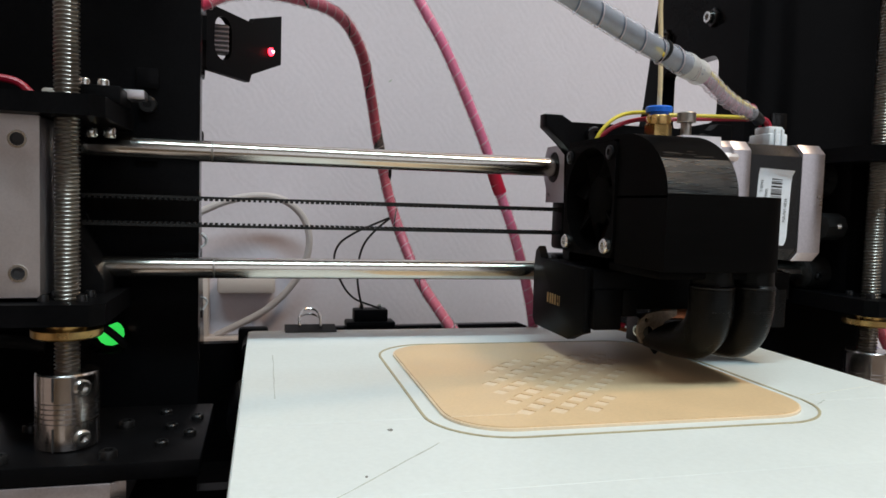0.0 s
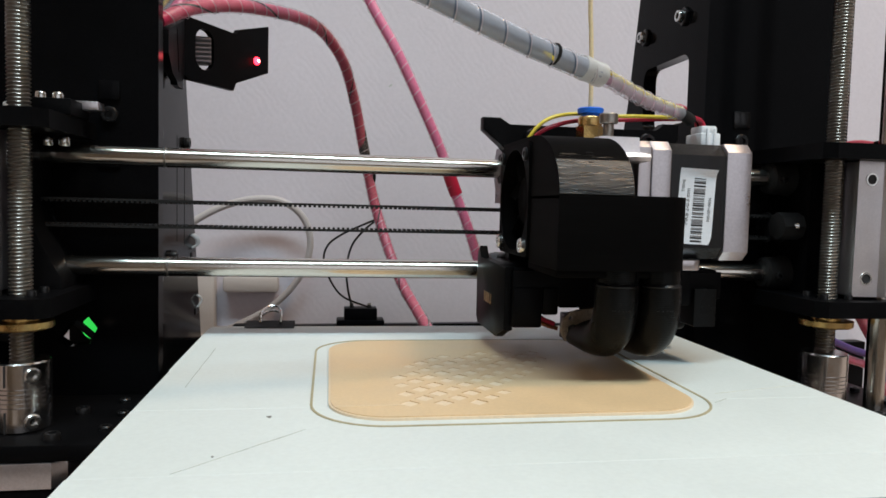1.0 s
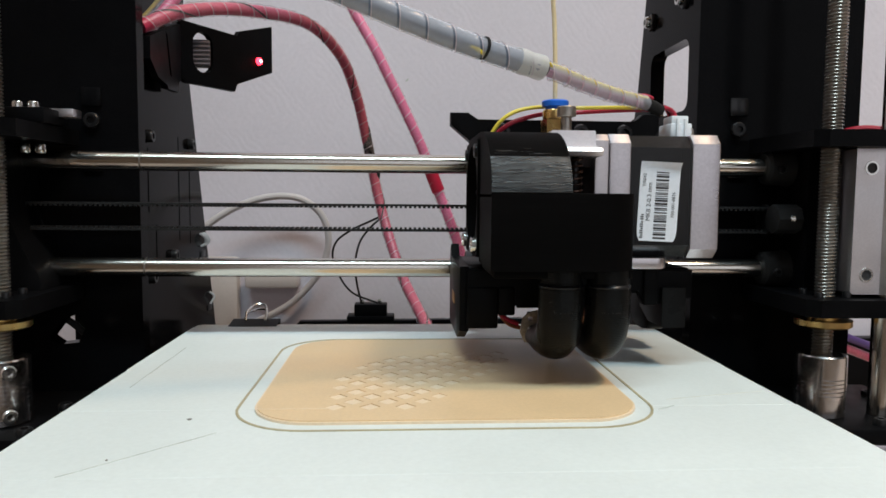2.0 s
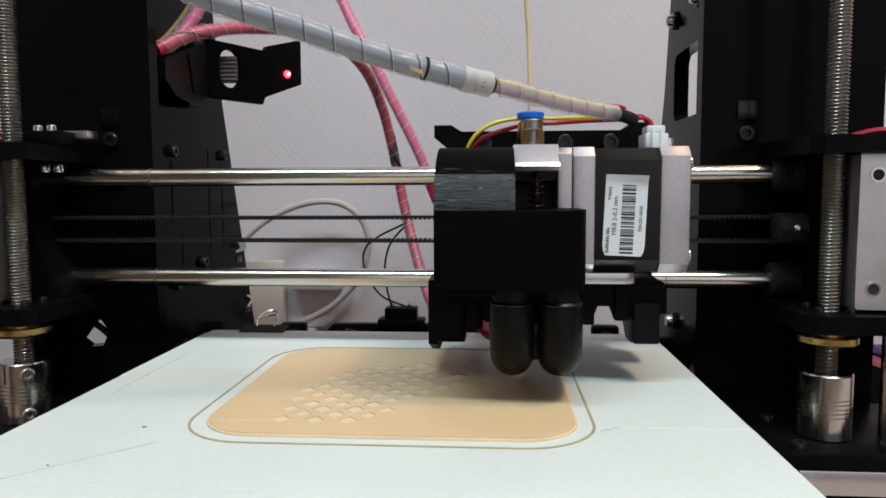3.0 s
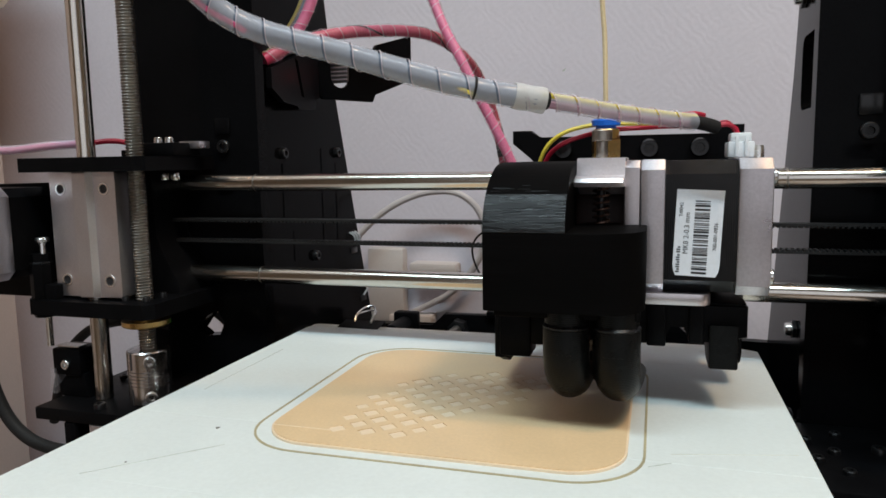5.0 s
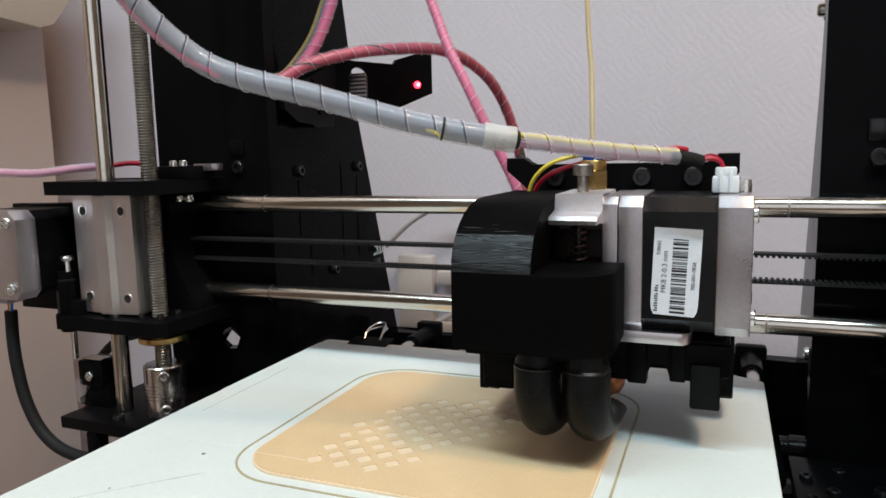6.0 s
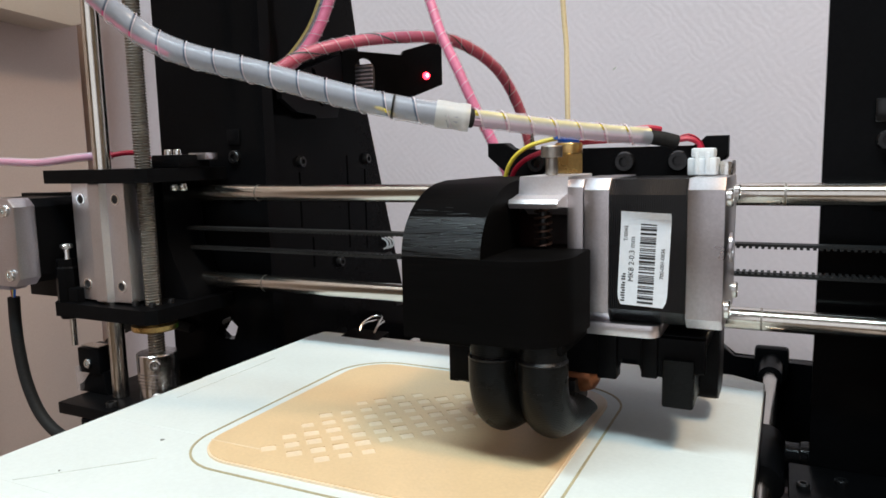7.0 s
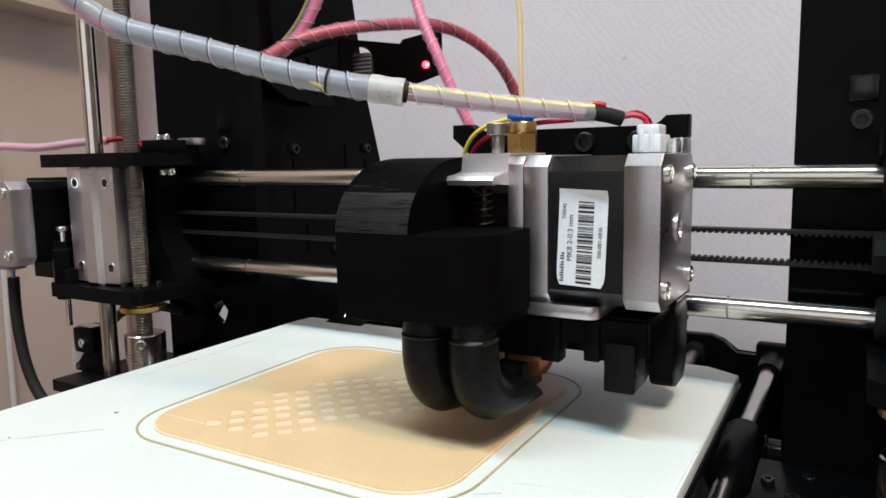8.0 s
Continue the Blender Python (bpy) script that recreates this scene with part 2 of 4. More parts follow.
def holed(outline, holes, axis, a, b, bm=None):
    """Like prism, with holes through it."""
    bm = bm or bmesh.new()
    n = "xyz".index(axis)

    def place(u, v, w):
        c = [u, v]
        c.insert(n, w)
        return Vector(c)

    sheets = []
    loops = [outline, *holes]
    for w in (a, b):
        rings, edges = [], []
        for loop in loops:
            ring = [bm.verts.new(place(u, v, w)) for u, v in loop]
            edges += [bm.edges.new((ring[k], ring[(k + 1) % len(ring)])) for k in range(len(ring))]
            rings.append(ring)
        bmesh.ops.triangle_fill(bm, use_beauty=True, use_dissolve=False, edges=edges)
        sheets.append(rings)
    for low, high in zip(*sheets):
        for k in range(len(low)):
            j = (k + 1) % len(low)
            bm.faces.new((low[k], low[j], high[j], high[k]))
    return bm


def circle(u, v, r, n=20):
    return [(u + r * math.cos(2 * math.pi * k / n), v + r * math.sin(2 * math.pi * k / n)) for k in range(n)]


def smooth_path(points, step=1.5):
    """A curve through the points, in even small steps."""
    p = [Vector(q) for q in points]
    p = [2 * p[0] - p[1], *p, 2 * p[-1] - p[-2]]
    out = []
    for a, b, c, d in zip(p, p[1:], p[2:], p[3:]):
        n = max(2, int((c - b).length / step))
        for k in range(n):
            t = k / n
            out.append(0.5 * (2 * b + (c - a) * t + (2 * a - 5 * b + 4 * c - d) * t * t + (3 * b - a - 3 * c + d) * t ** 3))
    out.append(p[-2])
    return out


def carried_axes(path):
    """Side and up at each place of a path, turned as little as possible on the way."""
    out, side = [], None
    for k, q in enumerate(path):
        ahead = (path[min(k + 1, len(path) - 1)] - path[max(k - 1, 0)]).normalized()
        side = ahead.orthogonal() if side is None else side - ahead * side.dot(ahead)
        side.normalize()
        out.append((side.copy(), ahead.cross(side)))
    return out


def hose(points, r, sides=12, bm=None, step=1.5, shape=None, caps=True):
    """A round cable along a curve; shape(s) may give the radius at the share s of its length."""
    bm = bm or bmesh.new()
    path = smooth_path(points, step)
    axes = carried_axes(path)
    rings = []
    for k, (q, (side, up)) in enumerate(zip(path, axes)):
        rr = shape(k / (len(path) - 1)) if shape else r
        rings.append([bm.verts.new(q + rr * (math.cos(a) * side + math.sin(a) * up)) for a in (2 * math.pi * j / sides for j in range(sides))])
    for a, b in zip(rings, rings[1:]):
        for k in range(sides):
            bm.faces.new((a[k], a[(k + 1) % sides], b[(k + 1) % sides], b[k]))
    if caps:
        bm.faces.new(rings[0][::-1])
        bm.faces.new(rings[-1])
    return bm


def spiral(points, r, pitch, cover=0.9, step=0.6, seed=1):
    """A band wound round a cable along a curve, with a narrow gap between its turns."""
    bm = bmesh.new()
    path = smooth_path(points, step)
    axes = carried_axes(path)
    run = [0.0]
    for a, b in zip(path, path[1:]):
        run.append(run[-1] + (b - a).length)
    rnd = random.Random(seed)
    total, n = run[-1], 18

    def at(s, a, rr):
        s = min(max(s, 0), total)
        k = min(int(np.searchsorted(run, s)), len(path) - 1)
        side, up = axes[k]
        j = max(k - 1, 0)
        gap = run[k] - run[j]
        q = path[j].lerp(path[k], (s - run[j]) / gap if gap else 0)
        return q + rr * (math.cos(a) * side + math.sin(a) * up)

    turns = int(total / pitch)
    last = None
    lift = 0.0
    for k in range(turns * n + 1):
        if k % n == 0:
            lift = rnd.uniform(-0.12, 0.12)
        a, s = 2 * math.pi * k / n, pitch * k / n
        row = [bm.verts.new(at(s + w * cover * pitch, a, r + (0.12 if w in (0.0, 1.0) else 0.0) + lift * w)) for w in (0.0, 0.06, 0.5, 0.94, 1.0)]
        if last:
            for i in range(4):
                bm.faces.new((last[i], last[i + 1], row[i + 1], row[i]))
        last = row
    return bm


def thread(x, y, z0, z1, r, pitch, depth, sides=18, steps=5):
    """A threaded bar standing upright."""
    bm = bmesh.new()
    n = int((z1 - z0) / pitch * steps)
    rings = []
    for k in range(n + 1):
        z = z0 + (z1 - z0) * k / n
        ring = []
        for j in range(sides):
            phase = (z / pitch - j / sides) % 1
            rr = r - depth * (0.5 + 0.5 * math.cos(2 * math.pi * phase)) ** 1.0
            a = 2 * math.pi * j / sides
            ring.append(bm.verts.new((x + rr * math.cos(a), y + rr * math.sin(a), z)))
        rings.append(ring)
    for a, b in zip(rings, rings[1:]):
        for j in range(sides):
            bm.faces.new((a[j], a[(j + 1) % sides], b[(j + 1) % sides], b[j]))
    bm.faces.new(rings[0][::-1])
    bm.faces.new(rings[-1])
    return bm


def socket_screw(p, way, r, h, bm=None):
    """A round screw head with a sunk hexagon, standing on p and looking along way."""
    p, way = Vector(p), Vector(way).normalized()
    return spin(p, p + way * h, [(0, r), (0.75, r), (1, r * 0.85), (1, r * 0.5), (0.45, r * 0.45), (0.45, 0.01)], 18, bm)


def words(name, text, size, m, material, parent):
    """Flat lettering as a mesh."""
    data = bpy.data.curves.new(name, "FONT")
    data.body, data.size, data.extrude = text, size * MM, 0.00002
    tmp = bpy.data.objects.new(name, data)
    scene.collection.objects.link(tmp)
    bpy.context.view_layer.update()
    me = bpy.data.meshes.new_from_object(tmp.evaluated_get(bpy.context.evaluated_depsgraph_get()))
    bpy.data.objects.remove(tmp)
    me.transform(m)
    me.materials.clear()
    me.materials.append(material)
    ob = new(name, me)
    ob.parent = parent
    shift, top = Vector((0, 0, 0)), parent
    while top:
        shift += top.location
        top = top.parent
    ob.location = -shift
    return ob


# ---- the room ----
def setting(name, bm, material, label, category):
    return tagged(part(name, bm, material), label, category, kind="structure")


setting("wall_back", box(-1600, 2200, 296, 400, -850, 1500, 0), WALL, "pale lilac wall with embossed wallpaper behind the printer", "wall")
setting("wall_left", prism([(-600, -450), (-487, -450), (-487, 221), (-583, 295), (-600, 295)], "z", -850, 1500), SIDE_WALL, "beige painted side wall beside the desk", "wall")
setting("wall_far_left", box(-1700, -1600, -1900, 400, -850, 1500, 0), PLAIN, "plain plaster wall on the far side", "wall")
setting("wall_right", box(2200, 2300, -1900, 400, -850, 1500, 0), PLAIN, "plain plaster wall closing the room", "wall")
setting("wall_front", holed([(-1700, -850), (2300, -850), (2300, 1500), (-1700, 1500)], [[(-400, -60), (2000, -60), (2000, 1160), (-400, 1160)]], "y", -1900, -1800), PLAIN, "plain plaster wall with an opening for the added window", "wall")
# unseen window, added to house the lamp behind the camera
window = tagged(new("window_1"), "unseen window added in the plain wall facing the desk", "window", kind="structure")
part("window_frame", holed([(-420, -80), (2020, -80), (2020, 1180), (-420, 1180)], [[(-385, -45), (785, -45), (785, 1145), (-385, 1145)], [(815, -45), (1985, -45), (1985, 1145), (815, 1145)]], "y", -1870, -1830), CREAM, window)
part("window_sill", box(-440, 2040, -1799, -1700, -105, -81, 3), CREAM, window)
setting("floor", box(-1700, 2300, -1900, 400, -900, -850, 0), DESK, "plain brown floor", "floor")
setting("ceiling", box(-1700, 2300, -1900, 400, 1500, 1550, 0), PLAIN, "plain plaster ceiling over the room", "ceiling")

desk = thing("desk", 300, 0, -112, "brown-grey laminate desk top under the printer", "desk")
part("desk_top", box(-238, 1200, -330, 292, -140, -112, 2), DESK, desk)
for k, (x, y) in enumerate(((-208, -300), (1160, -300), (-208, 260), (1160, 260))):
    part("leg", box(x - 25, x + 25, y - 25, y + 25, -850, -140, 2), DESK, desk)

board = thing("backing_board", 90, 286, -112, "flat black board standing on the desk against the wall", "board")
part("panel", box(-236, 420, 280, 292, -112, -53, 1), BLACK, board)

shelf = thing("wall_bracket", -480, 150, 215, "cream painted wooden bracket fixed to the side wall", "bracket")
part("beam", prism([(60, 330), (60, 218), (150, 212), (186, 209), (200, 214), (221, 240), (221, 330)], "x", -487, -446, 1.5), CREAM, shelf)
part("hole_plug", rod((-446.5, 150, 243), (-445, 150, 243), 9, 20), COPPER, shelf, "round brown hole plug")

sockets = thing("wall_socket", -120, 296, -5, "ivory plastic wall socket with a plug and round lead", "socket")
part("plate", box(-170, -137, 284, 297, -52, 12, 3), SOCKET, sockets)
part("plug", box(-131, -90, 280, 297, -12, 0.5, 2.5), SOCKET, sockets, "ivory plug")
part("base", box(-150, -112, 280, 297, -53, -44, 2), SOCKET, sockets)
lead = thing("white_lead", -70, 285, 20, "loop of white mains cable hanging on the wall", "cable")
part("lead", hose([(-172, 268, 22), (-150, 270, 42), (-126, 272, 55), (-103, 274, 60), (-84, 276, 57), (-70, 278, 44), (-66, 280, 24), (-74, 282, 0), (-96, 285, -24), (-132, 289, -44)], 2.6, 10), PALE_LEAD, lead)
wire = thing("white_wall_wire", -486, 120, 100, "thin white wire hanging on the side wall", "cable")
part("wire", hose([(-483.5, 98, 160), (-483.5, 104, 110), (-483.5, 108, 60), (-483.5, 106, 0), (-483.5, 104, -111), (-483.5, 103, -300)], 2.5, 8), PALE_LEAD, wire)
speck = thing("wall_speck", -5, 295, 152, "small grey chip in the wallpaper", "mark")
part("chip", prism([(-6.6, 151), (-4.8, 151.8), (-3.8, 153.4), (-4.6, 153.6), (-6.2, 152.4)], "y", 295.6, 296.2), SCRATCH, speck)


# ---- the printer's frame ----
body = thing("printer_frame", 0, 47, -112, "glossy black acrylic frame of a desktop 3D printer", "printer frame")


def upright_plate():
    outline = [(-195, -112), (200, -112), (200, 330), (-195, 330)]
    opening = [(-123.4, -62), (123.6, -62), (123.6, 285), (-123.4, 285)]
    peep = [(-160, -5), (-151, -4), (-148, 3), (-152, 8.5), (-158, 6), (-164, -2)]
    return holed(outline, [opening, peep], "y", 43, 51)


plate = part("upright_plate", upright_plate(), ACRYLIC, body, "glossy black acrylic plate with a large opening")
for s in (-1, 1):
    for z0 in (70.5, 98.5):
        part("slot_nut", box(s * 142.7 - 4.3, s * 142.7 + 4.3, 41.6, 43.4, z0, z0 + 8.4, 0.9), BLACKBOLT if s > 0 else ACRYLIC, plate)
    part("plate_screw", socket_screw((s * 142.6, 43, 92.6), (0, -1, 0), 3.4, 2.2), DARKBOLT, plate)
    if s > 0:
        part("plate_screw", socket_screw((s * 142.6, 43, 170), (0, -1, 0), 3.4, 2.2), DARKBOLT, plate)


def side_panel(x):
    """A bracing panel behind the upright plate, with a sloping rear edge and slots."""
    outline = [(51, -112), (236, -112), (206, -28), (156, 125), (143, 190), (115, 330), (51, 330)]
    slots = [rounded(y - 0.9, y + 0.9, z0, z1, 0.85, 3) for y, z0, z1 in ((84, 52, 84), (132, 35, 93), (152, 32, 84), (94, 28, 46))]
    if x > 0:
        slots = [rounded(80, 134, 106, 142, 6, 4), rounded(84, 85.8, 28, 46, 0.85, 3)]
    return holed(outline, slots, "x", x - 4, x + 4)


for s in (-1, 1):
    panel = part("side_panel", side_panel(s * 138), ACRYLIC, body, "black acrylic bracing panel with a sloping rear edge")
    inner = s * 134
    if s < 0:
        for y, z in ((84.2, 89.5), (153, 90.4)):
            part("panel_screw", socket_screw((inner, y, z), (-s, 0, 0), 3.2, 3), DARKBOLT, panel)
        for y, z in ((119, 28), (84, 20)):
            part("panel_screw", socket_screw((inner, y, z), (-s, 0, 0), 3.2, 3), DARKBOLT, panel)
        for k in range(3):
            part("cable_tie", hose([(inner + 0.5, 170 + k * 4, 37), (inner + 3, 172 + k * 4, 34.5), (inner + 3, 173 + k * 4, 31), (inner + 0.5, 172 + k * 4, 29)], 0.7, 6), WHITE, panel, "white cable tie")
        part("cable_tie", hose([(inner + 0.5, 190, -2), (inner + 3, 192, -5), (inner + 0.5, 191, -10)], 0.7, 6), WHITE, panel, "white cable tie")
        part("tie_slot", box(inner - 0.3, inner + 0.6, 172, 182, 22, 26, 0.2), DARKBOLT, panel)
        part("tie_slot", box(inner - 0.3, inner + 0.6, 186, 196, -14, -10, 0.2), DARKBOLT, panel)
    else:
        for y, z in ((132.6, 161.4), (85.6, 162), (120, -4)):
            part("panel_screw", socket_screw((inner, y, z), (-s, 0, 0), 3.4, 5), BOLT, panel)
            part("panel_nut", rod((inner, y, z), (inner - s * 2, y, z), 5, 6), DARKBOLT, panel)

# rear plate, cross bars and the slide of the bed
rear = prism([(-150, -112), (150, -112), (150, -32.5), (88, -31.5), (81, -25), (74, -22.5), (-78, -24), (-86, -33), (-150, -33)], "y", 203, 211, 0.6)
part("rear_plate", rear, ACRYLIC, body, "black acrylic rear plate with raised middle")
for x in (-104, 108):
    part("bed_rail", rod((x, -170, -31), (x, 203, -31), 4, 24), STEEL, body, "polished steel rail beside the bed")
    part("rail_bearing", spin((x, 30, -31), (x, 74, -31), [(0, 5), (0.0, 7.6), (0.02, 8), (0.98, 8), (1, 7.6), (1, 5)], 28), BLACK, body)
    part("rail_bearing", rod((x, -110, -31), (x, -84, -31), 8, 24), BLACK, body)
    part("rail_clamp", rod((x, 166, -31), (x, 196, -31), 6.2, 20), BLACK, body)
    part("rail_clamp", box(x - 9, x + 9, 194, 203, -40, -22, 2), BLACK, body)
for x in (-66, 66):
    part("threaded_bar", rod((x, -170, -33), (x, 218, -33), 3.5, 12), SCREW, body, "threaded steel bar")
    part("bar_nut", rod((x, 194, -33), (x, 203, -33), 7, 6), DARKBOLT, body)
    part("bar_clamp", box(x - 12, x + 12, 110, 128, -60, -40, 3), RUBBER, body)
part("base_sheet", box(-152, 152, -170, 203, -111.9, -108, 0.4), ACRYLIC, body)
part("front_plate", box(-150, 150, -178, -170, -112, -70, 0.6), ACRYLIC, body)
roller = part("belt_roller", spin((107, 100, -46), (131, 100, -46), [(0, 5), (0.04, 7), (0.3, 7), (0.34, 6), (0.6, 6), (0.64, 7), (0.96, 7), (1, 5)], 24), LAMINATED, body, "dark grey ribbed roller")
part("roller_axle", rod((99, 100, -46), (134, 100, -46), 2, 12), BOLT, roller)
part("roller_bracket", box(96, 122, 72, 78, -56, -51, 0.8), LILAC, body, "grey bracket bar beside the bed")
part("centre_motor", box(60, 130, 60, 112, -108, -62, 2), BLACK, body)


def motor_shelf(s):
    """The black shelf that carries a lift motor, with its screws."""
    shelf_part = part("motor_shelf", box(s * 162.5 - 45.5, s * 162.5 + 45.5, -21, 42.6, -31.5, -25.6, 0.6), BLACK, body, "matt black motor shelf")
    for dx, dy in ((-15.5, -15.5), (15.5, -15.5), (-15.5, 15.5), (15.5, 15.5)):
        part("shelf_screw", socket_screw((s * 160.5 + dx, dy, -25.6), (0, 0, 1), 2.7, 2.6), DARKBOLT, shelf_part)
    for dx, dy in ((30, -6), (31, 12), (27, 30), (38, 4), (39, 22), (-36, 4), (-38, 26)):
        part("shelf_screw", socket_screw((s * (160.5 - dx), dy, -25.6), (0, 0, 1), 2.2, 1.8), DARKBOLT, shelf_part)
    part("shelf_side", box(s * 189 - 3, s * 189 + 3, -21, 42.6, -112, -31.7, 0.6), ACRYLIC, shelf_part)


for s in (-1, 1):
    motor_shelf(s)
    lift = thing("lift_motor", s * 160.5, 0, -80, "square stepper motor with silver flange under its shelf", "motor", "lift motors")
    corners = [(s * 160.5 + u, v) for u, v in ((-21, -17), (-17, -21), (17, -21), (21, -17), (21, 17), (17, 21), (-17, 21), (-21, 17))]
    part("front_flange", prism(corners, "z", -41, -31.7, 0.6), CAST, lift, "cast aluminium motor flange")
    part("motor_body", prism([(s * 160.5 + (u - s * 160.5) * 0.97, v * 0.97) for u, v in corners], "z", -72, -41.1, 0.5), BLACK, lift)

# dark box with a green indicator, seen through a hole in the plate
module = thing("control_box", -164, 104, -112, "black box with glowing green indicator behind the frame", "box")
part("box_body", box(-179, -146, 101, 109, -111.9, 40, 0.6), BLACK, module)
part("indicator", spin((-167, 101.1, -7), (-167, 98, -7), [(0, 6), (0.5, 5.6), (0.85, 3.6), (1, 0.2)], 14), GREEN, module, "glowing green indicator")
part("peep_wire", hose([(-166, 53, 8), (-158, 54, 2), (-150, 55, -6)], 1.6, 8), RUBBER, module)


# ---- lead screws, couplers and guide rods ----
def lead_screw():
    t = thing("lead_screw", -160.5, 0, -25.5, "upright threaded steel lead screw with slit aluminium coupler", "lead screw", "lead screws")
    x, y = -160.5, 0
    part("shaft", thread(x, y, -4, 215, 4.05, 1.35, 0.8), SCREW, t, "threaded steel shaft")
    prof = [(0, 9.1), (0.02, 9.6)]
    for k in range(5):
        c = 0.36 + k * 0.065
        prof += [(c, 9.6), (c, 8.2), (c + 0.016, 8.2), (c + 0.016, 9.6)]
    prof += [(0.98, 9.6), (1, 9.1), (1, 4.5)]
    c = part("coupler", spin((x, y, -25.5), (x, y, -0.6), prof, 40), POLISHED, t, "slit aluminium shaft coupler", 0.4)
    for z in (-5, -21.5):
        for a in (-50,):
            way = Vector((math.cos(radians(a)), math.sin(radians(a)), 0))
            part("clamp_screw", socket_screw(Vector((x, y, z)) + way * 8.6, way, 2.7, 2.0), BOLT, c)
        # flat black box in place of a cut: the slit's shade is its colour
        part("clamp_slit", box(x - 2.3, x - 1.9, y - 9.75, y - 8, z - 3.8, z + 3.8, 0), INK_AND_HOLE, c)
    part("brass_nut", spin((x, y, 10.6), (x, y, 16.2), [(0, 4.4), (0, 10), (0.1, 10.7), (0.5, 10.7), (0.55, 6), (1, 6)], 36), BRASS, t, "round brass flange nut")
    return t


left_screw = lead_screw()
copy_thing(left_screw, pose(0.1605, 0, -0.0255, 0, 0, 95))


def guide_rod():
    t = thing("guide_rod", -184.5, -3, -25.5, "upright polished steel guide rod", "rod", "guide rods")
    part("shaft", rod((-184.5, -3, -25.5), (-184.5, -3, 330), 4, 28), STEEL, t)
    return t


copy_thing(guide_rod(), pose(0.1835, -0.003, -0.0255))


# ---- the cross beam: end pieces, bearing blocks, rods, belts ----
beam = thing("x_beam", 0, 30, 16, "horizontal printer axis with two steel rods and belt", "printer axis")


def bearing_block(s):
    """An aluminium block with a raised middle and four tapped holes."""
    cx, z0, z1 = s * 184.8, 24.2, 81.4
    w = 18.2
    outline = [(cx - w, 8), (cx - w, -7), (cx - 3.5, -7), (cx - 1.8, -10.6), (cx + 4.8, -9.9), (cx + 6.4, -7), (cx + w, -7), (cx + w, 8)]
    if s > 0:
        outline = [(cx - w, 8), (cx - w, -7), (cx - 6.4, -7), (cx - 4.8, -9.9), (cx + 1.8, -10.6), (cx + 3.5, -7), (cx + w, -7), (cx + w, 8)]
    b = part("bearing_block", prism(outline, "z", z0, z1, 0.5), BLOCK, beam, "milled aluminium bearing block with four holes", 0.3)
    for dx in (-12, 12):
        for z in (31.9, 73.8):
            # shallow hole coloured black for the shade of a deep one
            part("tapped_hole", spin((cx + dx, -6.9, z), (cx + dx, -7.35, z), [(0, 2.0), (1, 2.0), (1, 1.7), (0.3, 1.6), (0.3, 0.01)], 18), INK_AND_HOLE, b)
            part("hole_rim", spin((cx + dx, -6.9, z), (cx + dx, -7.3, z), [(0, 2.9), (1, 2.8), (1, 2.05), (0, 2.05)], 20), BOLT, b)
    part("side_strip", box(cx - s * 21 - 1.2, cx - s * 21 + 1.2, 2, 7, z0, z1, 0.4), ALU, b)
    return b


for s in (-1, 1):
    bearing_block(s)
    out = s * 217 if s < 0 else 216
    tip = s * 147
    x0, x1 = min(out, tip), max(out, tip)
    for name, z0, z1 in (("lower_plate", 15.9, 22.8), ("upper_plate", 81.6, 88)):
        c = 4
        pts = [(x0 + c, -14), (x1 - c, -14), (x1, -14 + c), (x1, 40), (x0, 40), (x0, -14 + c)]
        holes = [circle(s * 160.5, 0, 4.6), circle(s * 184.5, -3, 5.0)]
        p = part(name, holed(pts, holes, "z", z0, z1), BLACK, beam, "black plastic end plate")
        if name == "lower_plate":
            for a in range(4):
                q = (s * 160.5 + 8 * math.cos(a * 1.571 + 0.78), 8 * math.sin(a * 1.571 + 0.78), z1)
                part("plate_screw", socket_screw(q, (0, 0, 1), 1.7, 2.2), DARKBOLT, p)
    # solid end piece behind the screw
    e = [(216, 16), (160, 16), (160, 88), (216, 88)]
    if s < 0:
        e = [(-216, 16), (-152, 16), (-152, 27), (-160, 42), (-164, 50), (-164, 88), (-216, 88)]
    part("end_piece", prism(e, "y", 14, 39, 0.8), BLACK, beam)
    part("rear_wall", box(min(s * 167, s * 216), max(s * 167, s * 216), 8.2, 13.8, 23, 81.4, 0.4), BLACK, beam)
    for z in (30.6, 75) if s > 0 else ():
        part("rod_socket", spin((149, 30.6, z), (160, 30.6, z), [(0, 6), (0.1, 7.4), (0.8, 7.8), (1, 8.4)], 24), RUBBER, beam, "dark rubbery rod socket")
        part("socket_screw", socket_screw((153, 22.9, z - 1), (0.1, -1, 0.1), 1.7, 1.4), DARKBOLT, beam)
for z, name in ((75, "upper_rod"), (30.6, "lower_rod")):
    r = part(name, rod((-165, 30.6, z), (152, 30.6, z), 4, 32), STEEL, beam, "polished steel rod")
    for x in ((-118, 112) if z > 50 else (-117, 106)):
        part("wear_ring", spin((x, 30.6, z), (x + 0.7, 30.6, z), [(0, 4.02), (0.5, 4.04), (1, 4.02)], 32), SCREW, r)


def belt(z, s):
    """A toothed belt strand; its teeth point along s."""
    bm = bmesh.new()
    box(-172, 160, 27.6, 33.6, z - 0.45, z + 0.45, 0, bm)
    for k in range(160):
        x = -168 + 2 * k
        u0, u1 = (z + 0.4, z + 1.2) if s > 0 else (z - 1.2, z - 0.4)
        box(x - 0.5, x + 0.5, 27.6, 33.6, u0, u1, 0, bm)
    return bm


